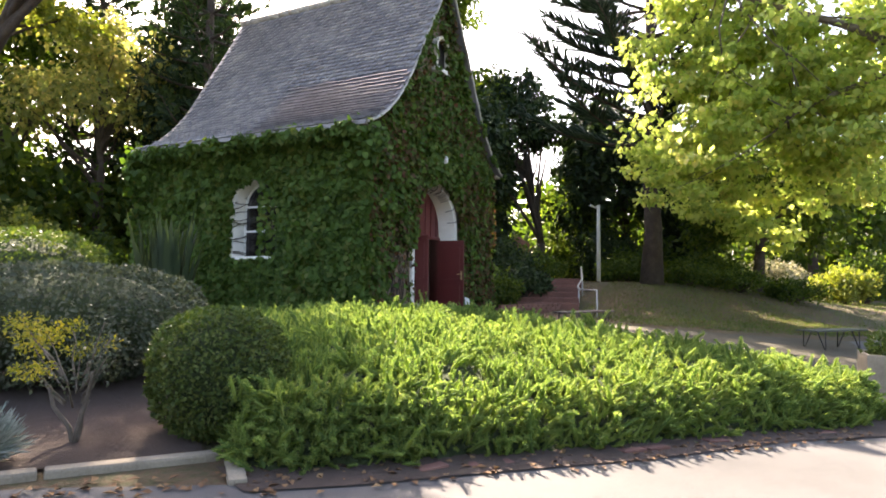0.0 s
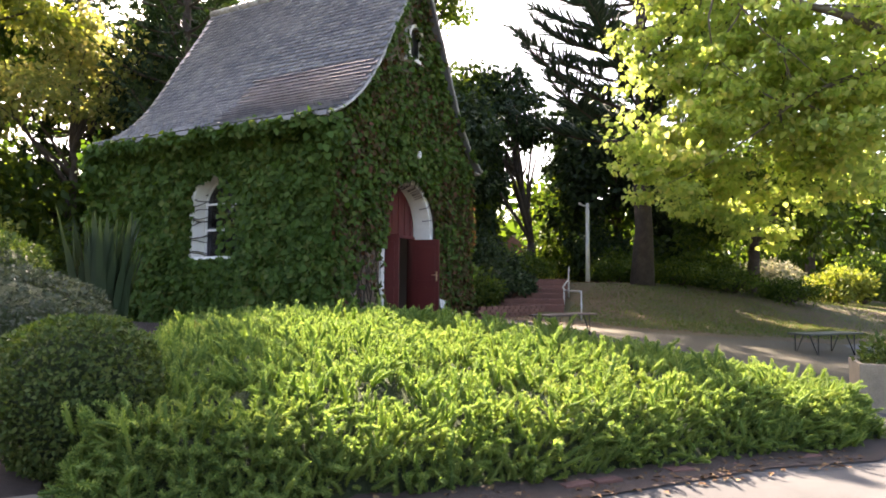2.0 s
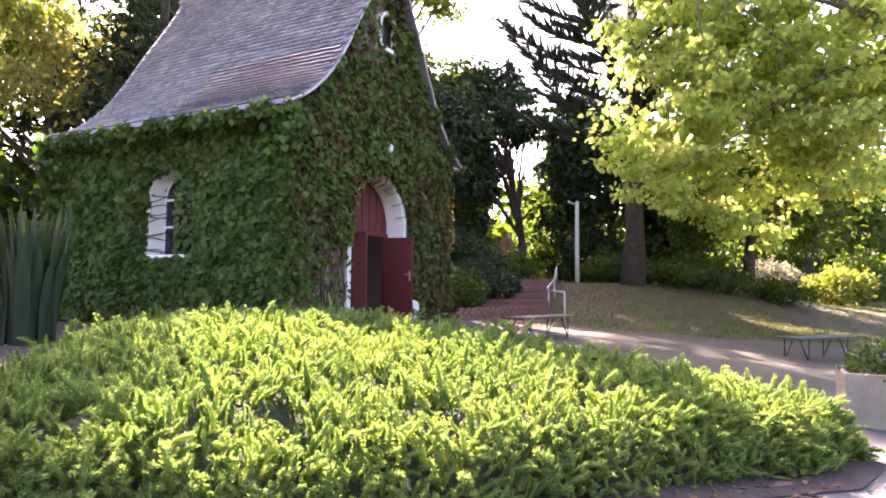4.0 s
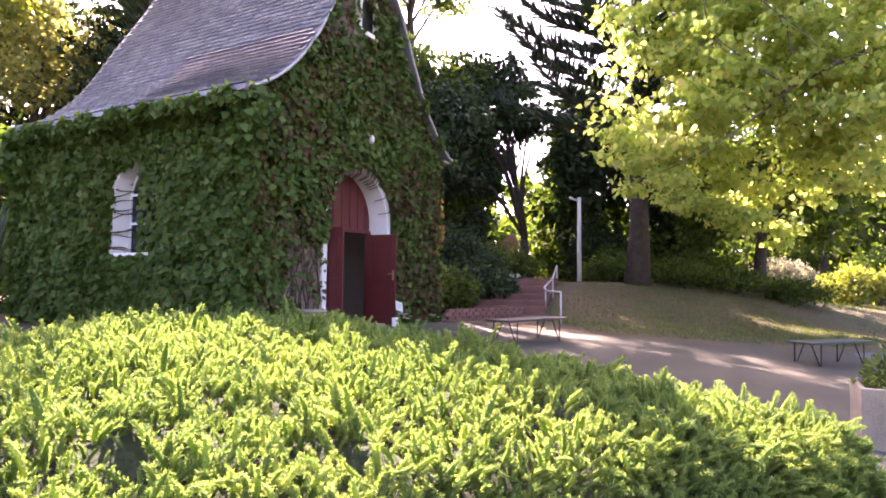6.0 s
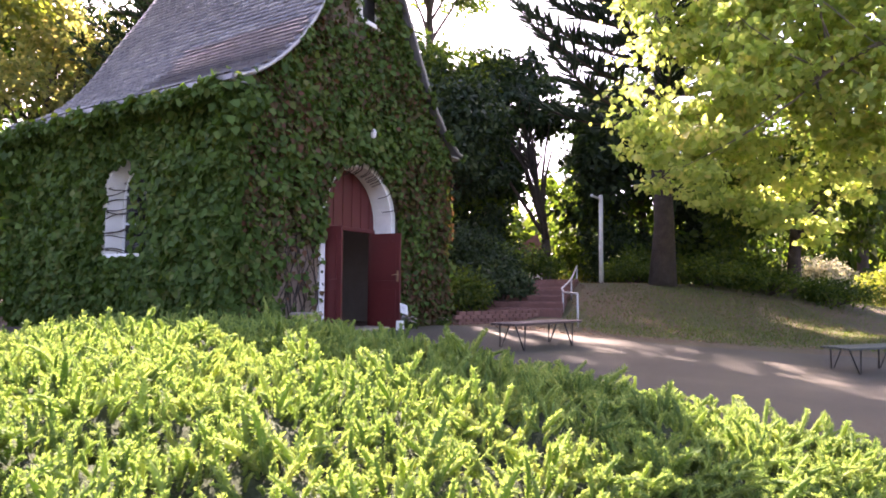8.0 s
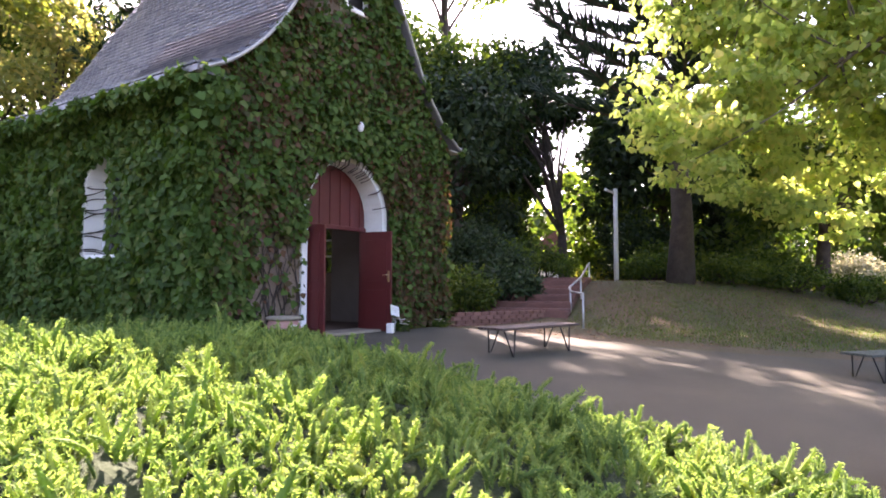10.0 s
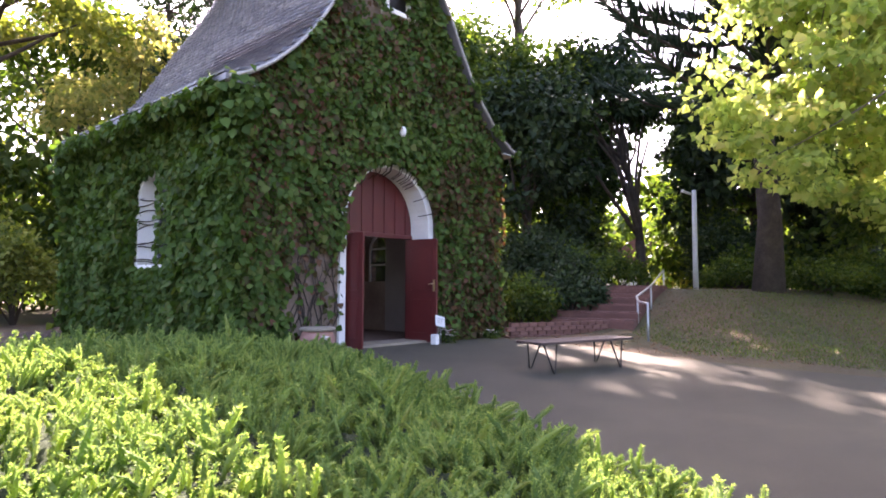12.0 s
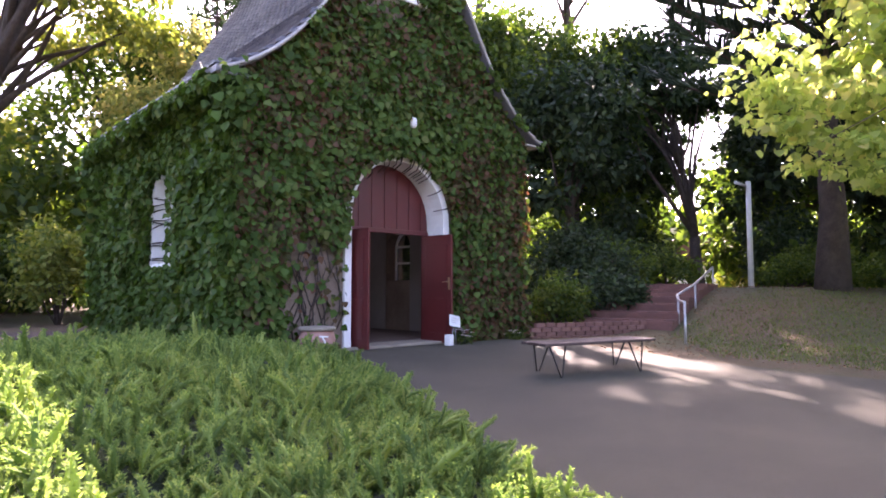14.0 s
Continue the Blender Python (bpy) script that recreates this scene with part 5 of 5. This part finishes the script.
# brick edging under the juniper, half hidden
EDGE = [(-9.34, -6.22), (-8.8, -6.54), (-8.21, -6.78), (-6.76, -7.52), (-5.21, -8.18), (-4.09, -8.82)]
edge_len = [0.0]
for p, q in zip(EDGE, EDGE[1:]):
    edge_len.append(edge_len[-1] + math.hypot(q[0] - p[0], q[1] - p[1]))
edging = thing("brick_edging", "row of low worn bricks along the juniper bed", "edging", kind="structure")
brick_me = bpy.data.meshes.new("brick")
bm = box(bmesh.new(), -0.11, 0.11, -0.05, 0.05, -0.05, 0.035, 0.008)
bm.to_mesh(brick_me)
bm.free()
brick_me.materials.append(M_BRICK)
s = 0.15
while s < edge_len[-1] - 0.1:
    px, py = float(np.interp(s, edge_len, [p[0] for p in EDGE])), float(np.interp(s, edge_len, [p[1] for p in EDGE]))
    qx, qy = float(np.interp(s + 0.05, edge_len, [p[0] for p in EDGE])), float(np.interp(s + 0.05, edge_len, [p[1] for p in EDGE]))
    s += 0.235 + rng.uniform(0, 0.02)
    if rng.random() < 0.55:
        continue
    b = new("brick", brick_me)
    b.parent = edging
    b.matrix_basis = pose(px + rng.uniform(-0.02, 0.02), py + rng.uniform(-0.02, 0.02), gz(px, py) + rng.uniform(-0.035, 0.005), rng.uniform(-4, 4), rng.uniform(-4, 4), math.degrees(math.atan2(qy - py, qx - px)) + rng.uniform(-9, 9))

# ---- by the door ----
pot = thing("flower_pot", "pink terracotta pot with a pale rim beside the door", "pot", pose(-1.58, -0.72, 0.0))
part("body", lathe(bmesh.new(), [(0.15, 0.0), (0.2, 0.04), (0.26, 0.17), (0.27, 0.26), (0.24, 0.35), (0.22, 0.385), (0.2, 0.385)], 32), M_TERRACOTTA, pot, smooth=False)
part("rim", lathe(bmesh.new(), [(0.225, 0.38), (0.27, 0.39), (0.275, 0.42), (0.25, 0.44), (0.2, 0.43)], 32), M_KERB, pot, "pale worn rim")
bm = bmesh.new()
tube(bm, [(-0.03, -0.272, 0.3), (0.01, -0.276, 0.24), (0.0, -0.272, 0.17)], 0.012, 6)
tube(bm, [(-0.07, -0.264, 0.31), (0.06, -0.27, 0.3)], 0.012, 6)
part("handle", bm, M_PLASTER, pot, "pale relief mark")
part("pot_soil", lathe(bmesh.new(), [(0.01, 0.40), (0.2, 0.405), (0.2, 0.41), (0.01, 0.415)], 20), M_SOIL, pot)

sign = thing("notice_card", "white notice card on a thin wire stand by the door", "sign", pose(1.11, -0.31, gz(1.11, -0.31), 0, 0, 10))
bm = bmesh.new()
box(bm, -0.13, 0.13, -0.006, 0.006, -0.1, 0.1, 0.003, pose(0, 0, 0.43, -14, 12, 0))
part("card", bm, M_WHITE, sign)
bm = bmesh.new()
for k in range(3):
    box(bm, -0.09, 0.09 - 0.03 * k, -0.0085, -0.0065, 0.04 - k * 0.04, 0.05 - k * 0.04, 0, pose(0, 0, 0.43, -14, 12, 0))
part("writing", bm, M_STEEL, sign, "grey unreadable lines")
part("stand", tube(tube(bmesh.new(), [(0.06, 0.03, 0.0), (0.02, 0.012, 0.36)], 0.007, 6), [(-0.06, 0.05, 0.0), (0.0, 0.02, 0.36)], 0.007, 6), M_STEEL, sign)


def flowers(label, xy, m, spread, h):
    x, y = xy
    t = thing("flowers", label, "flowers", pose(x, y, gz(x, y)))
    bm = bmesh.new()
    heads = []
    for k in range(m):
        p = Vector((rng.normal() * spread, rng.normal() * spread, h * rng.uniform(0.5, 1.1)))
        tube(bm, [(p.x * 0.3, p.y * 0.3, 0), p], 0.005, 5)
        heads.append(p)
    part("stem", bm, M_STRAP, t)
    P = np.repeat(np.array([list(p) for p in heads]), 9, 0)
    a = np.tile(np.arange(9) * 0.7, m)
    d = np.stack([np.cos(a), np.sin(a), np.full(len(a), 0.35)], 1)
    v, f = leaves(P, d, np.tile([0, 0, 1.0], (len(P), 1)), 0.05, 0.03)
    part("blossom", mesh_np("blossom", v, f, M_PETAL), None, t, "pale cream and pink petals")
    P = np.array([0, 0, h * 0.35]) + rng.normal(size=(160, 3)) * np.array([spread, spread, h * 0.2])
    P[:, 2] = np.abs(P[:, 2])
    v, f = leaves(P, rng.normal(size=P.shape), rng.normal(size=P.shape), 0.07, 0.03)
    part("leaves", mesh_np("leaves", v, f, M_BROAD), None, t)
    return t


flowers("bunch of pale flowers in the corner by the door", (1.36, -0.24), 16, 0.09, 0.28)
flowers("small white flowers at the foot of the ivy", (2.75, 0.1), 9, 0.08, 0.2)
door_stop = part("door_stop", box(bmesh.new(), -0.06, 0.06, -0.06, 0.06, 0.0, 0.2, 0.015), M_PLASTER)
door_stop.matrix_basis = pose(0.98, -0.33, gz(0.98, -0.33), 0, 0, 20)
tagged(door_stop, "white stone block propping the open door", "door stop")


# ---- benches, rail, steps, pole ----
def bench(label, xy, ang, plank, length=1.9):
    x, y = xy
    t = thing("bench", label, "bench", pose(x, y, gz(x, y), 0, 0, ang), "garden benches")
    h = length / 2
    for k, yy in enumerate((-0.17, -0.04, 0.09, 0.22)):
        part("slat", box(bmesh.new(), -h, h, yy - 0.055, yy + 0.055, 0.41, 0.445, 0.008), plank, t)
    for s in (-1, 1):
        for foot_y, top_y in ((-0.2, -0.12), (0.3, 0.2)):
            px = s * (h - 0.28)
            bm = bmesh.new()
            tube(bm, [(px - 0.13, top_y, 0.41), (px, foot_y, -0.02), (px + 0.13, top_y, 0.41)], 0.014, 7)
            part("leg", bm, M_IRON, t, "dark bent iron leg")
    return t


bench("dark slatted bench on thin bent iron legs by the steps", (1.28, -3.4), -3, M_PLANK, 1.95)
bench("weathered dark grey-green bench on bent iron legs beside the drive", (4.59, -7.71), -28, M_PLANK_GREEN, 1.7)

steps = thing("brick_steps", "low red brick steps climbing the bank", "steps")
STEP_WAY = 24.0
wx, wy = math.cos(radians(STEP_WAY)), math.sin(radians(STEP_WAY))
for k in range(9):
    s0 = k * 0.55
    cx, cy = 5.85 + wx * s0, 0.1 + wy * s0
    step = new("step")
    step.parent = steps
    step.matrix_basis = pose(cx, cy, max(0.1 * (k + 1), gz(cx + 0.5 * wx, cy + 0.5 * wy) + 0.1), 0, 0, STEP_WAY)
    for c in range(2):
        for r in range(9):
            b = new("brick", brick_me)
            b.parent = step
            b.matrix_basis = pose(0.11 + 0.27 * c, -0.95 + 0.225 * r + 0.03 * (k % 2), -0.035 + rng.uniform(-0.004, 0.004), 0, 0, 90)
    part("step_core", box(bmesh.new(), 0.02, 0.9, -1.04, 0.92, -0.4, -0.03, 0.01), M_BRICK, step)
bank = thing("brick_retaining_wall", "low red brick wall at the foot of the bank", "wall")
for r in range(4):
    for k in range(12):
        b = new("brick", brick_me)
        b.parent = bank
        b.matrix_basis = pose(3.35 + (k + 0.5 * (r % 2)) * 0.232, 0.15 - 0.04 * k, -0.0 + r * 0.09, 0, 0, -8)

rail = thing("handrail", "galvanised steel handrail rising beside the steps", "rail")
rp = [(5.36, -1.85, 0.74), (6.85, -0.58, 0.84), (8.1, -0.12, 1.12), (10.6, 1.1, 1.6)]
for x, y, zt in rp:
    part("post", tube(bmesh.new(), [(x, y, gz(x, y) - 0.25), (x, y, zt)], 0.024, 8), M_STEEL, rail)
part("top_rail", tube(bmesh.new(), [rp[0], (6.2, -1.12, 0.745), (6.72, -0.68, 0.76), (6.86, -0.56, 0.8), (6.9, -0.52, 0.86), rp[2], rp[3]], 0.026, 8), M_STEEL, rail)

px, py = 12.9, 1.4
pole = thing("lamp_pole", "pale concrete pole with a short bracket on the bank", "pole", pose(px, py, gz(px, py)))
part("post", tube(bmesh.new(), [(0, 0, -0.1), (0, 0, 1.5), (0, 0, 3.2)], [0.085, 0.08, 0.07], 10), M_POLE, pole)
part("bracket", tube(bmesh.new(), [(0.05, 0.02, 3.05), (-0.28, 0.12, 3.12), (-0.42, 0.16, 3.16)], [0.045, 0.04, 0.05], 8), M_POLE, pole)

planter = thing("planter", "weathered pale box planter with a small shrub beside the drive", "planter", pose(-1.22, -9.04, gz(-1.22, -9.04), 0, 0, 12))
for a in (0, 90, 180, 270):
    part("side_panel", box(bmesh.new(), -0.42, 0.37, -0.42, -0.37, 0.0, 0.58, 0.012, pose(0, 0, 0, 0, 0, a)), M_KERB, planter)
part("soil", box(bmesh.new(), -0.36, 0.36, -0.36, 0.36, 0.05, 0.5), M_SOIL, planter)
d = rand_dirs(700)
d[:, 2] = np.abs(d[:, 2])
v, f = leaves(np.array([0, 0, 0.52]) + d * np.array([0.42, 0.42, 0.4]) * rng.random((700, 1)) ** 0.5, d + 0.5 * rng.normal(size=(700, 3)), rng.normal(size=(700, 3)), 0.09, 0.045)
part("foliage", mesh_np("foliage", v, f, M_BOX), None, planter)

house = thing("house", "small far white house with a red roof behind the trees", "house", pose(36.5, 19.2, gz(36.5, 19.2), 0, 0, 30))
part("wall", box(bmesh.new(), -3, 3, -2.5, 2.5, -0.2, 2.6), M_PLASTER, house)
bm = bmesh.new()
vs = [bm.verts.new(p) for p in ((-3.4, -2.9, 2.55), (3.4, -2.9, 2.55), (3.4, 2.9, 2.55), (-3.4, 2.9, 2.55), (-3.4, 0, 4.6), (3.4, 0, 4.6))]
for q in ((0, 1, 5, 4), (2, 3, 4, 5), (0, 4, 3), (1, 2, 5), (3, 2, 1, 0)):
    bm.faces.new([vs[i] for i in q])
part("roof", bm, M_BRICK, house, "red tiled roof")

# ---- grass and litter ----
def tufts(name, label, poly, m, size, mat, dens=None):
    xs, ys = [p[0] for p in poly], [p[1] for p in poly]
    x, y = rng.uniform(min(xs), max(xs), m), rng.uniform(min(ys), max(ys), m)
    ok = inside(poly, x, y) & ~inside(ROAD, x, y)
    x, y = x[ok], y[ok]
    P = np.stack([x, y, ground_z(x, y) - 0.005], 1)
    tips = rng.normal(size=P.shape) * 0.5 + np.array([0, 0, 1.0])
    L = size * rng.uniform(0.5, 1.3, len(P))
    v, f = leaves(P, tips, rng.normal(size=P.shape), L, L * 0.16, 0.05)
    return tagged(part(name, mesh_np(name, v, f, mat)), label, "grass", kind="stuff")


tufts("grass", "patchy grass on the shaded bank", [(4.6, -3.0), (6, -1.0), (12, 0.5), (16, -4), (12, -8.6), (8.6, -7.5), (6.0, -5.6)], 30000, 0.075, M_GRASS)
tufts("grass", "thin worn lawn grass on the far side of the drive", [(4.2, -3.2), (6, -1.5), (12, -1), (34, -2), (40, -12), (14, -9.4), (8.6, -7.4)], 30000, 0.09, M_GRASS)


def litter(poly, m):
    xs, ys = [p[0] for p in poly], [p[1] for p in poly]
    x, y = rng.uniform(min(xs), max(xs), m), rng.uniform(min(ys), max(ys), m)
    ok = inside(poly, x, y)
    x, y = x[ok], y[ok]
    P = np.stack([x, y, ground_z(x, y) + 0.022], 1)
    a = rng.uniform(0, 6.28, len(x))
    v, f = leaves(P, np.stack([np.cos(a), np.sin(a), 0.1 * rng.normal(size=len(x))], 1), np.tile([0, 0, 1.0], (len(x), 1)) + 0.2 * rng.normal(size=(len(x), 3)), 0.07 * rng.uniform(0.5, 1.3, len(x)), 0.045)
    return mesh_np("leaf_litter", v, f, M_LITTER)


M_LITTER = foliage("leaf_litter", [(0.2, (0.08, 0.045, 0.025)), (0.6, (0.18, 0.1, 0.05)), (0.9, (0.3, 0.2, 0.1))], (1.1, 1.0, 0.8), 0.1, 0.8, 1.0)
tagged(part("leaf_litter", litter([(2.5, 0.2), (3.6, -3), (6.5, -6.2), (12, -8.5), (16, -4), (14, 2), (7, 2)], 5000)), "fallen brown leaves on the ground", "leaves", kind="stuff")
tagged(part("leaf_litter", litter([(-10.26, -5.45), (-9.34, -6), (-6.75, -7.44), (-4.08, -8.76), (-4.28, -8.99), (-6.87, -7.77), (-9.44, -6.44), (-10.64, -5.75)], 2600)), "fallen brown leaves along the bed's foot", "leaves", kind="stuff")

# ---- roof slates ----
arc_d = np.linspace(0, 3.5, 400)
arc_z = roof_z(arc_d)
arc_s = np.concatenate([[0], np.cumsum(np.hypot(np.diff(arc_d), np.diff(arc_z)))])
slate_bm = bmesh.new()
sv = [(-0.102, 0, -0.004), (0.102, 0, -0.004), (0.102, 0.21, 0.0), (-0.102, 0.21, 0.0), (-0.102, 0, 0.026), (0.102, 0, 0.026), (0.102, 0.21, 0.014), (-0.102, 0.21, 0.014)]
SF = [(0, 1, 5, 4), (4, 5, 6, 7), (1, 2, 6, 5), (3, 0, 4, 7)]
qs = [slate_bm.verts.new(p) for p in sv]
for q in SF:
    slate_bm.faces.new([qs[i] for i in q])
slate_me = bpy.data.meshes.new("slate")
slate_bm.to_mesh(slate_me)
slate_bm.free()
slate_me.materials.append(M_SLATE)
EXPO, WID = 0.135, 0.21
SV = np.array(sv)
for sgn, holder in ((-1, roof), (1, roof_far)):
    vs, fs, off = [], [], 0
    count = int(arc_s[-1] / EXPO)
    for r in range(count):
        s_low = arc_s[-1] - r * EXPO + 0.02
        d0, d1 = float(np.interp(s_low, arc_s, arc_d)), float(np.interp(s_low - 0.21, arc_s, arc_d))
        z0, z1 = float(roof_z(d0)), float(roof_z(d1))
        way = Vector((sgn * (d1 - d0), 0, z1 - z0)).normalized()
        nor = Vector((sgn * (z1 - z0), 0, d0 - d1)).normalized()
        if nor.z < 0:
            nor = -nor
        side = way.cross(nor)
        y = ROOF_Y0 + 0.105 + (0.5 * WID if r % 2 else 0)
        while y < ROOF_Y1 - 0.08:
            tilt = 0.23 + rng.uniform(-0.012, 0.02)
            up2 = (way - nor * tilt).normalized()
            n2 = (nor + way * tilt).normalized()
            p = Vector((sgn * d0, y + rng.uniform(-0.004, 0.004), z0)) + nor * 0.024 + way * rng.uniform(-0.012, 0.012)
            m = Matrix(((side.x, up2.x, n2.x, p.x), (side.y, up2.y, n2.y, p.y), (side.z, up2.z, n2.z, p.z), (0, 0, 0, 1)))
            if sgn < 0 and r < 18 and y < 3.15:
                o = new("slate", slate_me)
                o.parent = holder
                o.matrix_basis = m
            else:
                A = np.array(m)
                vs.append(SV @ A[:3, :3].T + A[:3, 3])
                fs.append(np.array(SF) + off)
                off += 8
            y += WID
    me = mesh_np("slate_field", np.concatenate(vs), np.concatenate(fs), M_SLATE)
    tagged(part("slate_field", me, None, holder), kind="stuff")
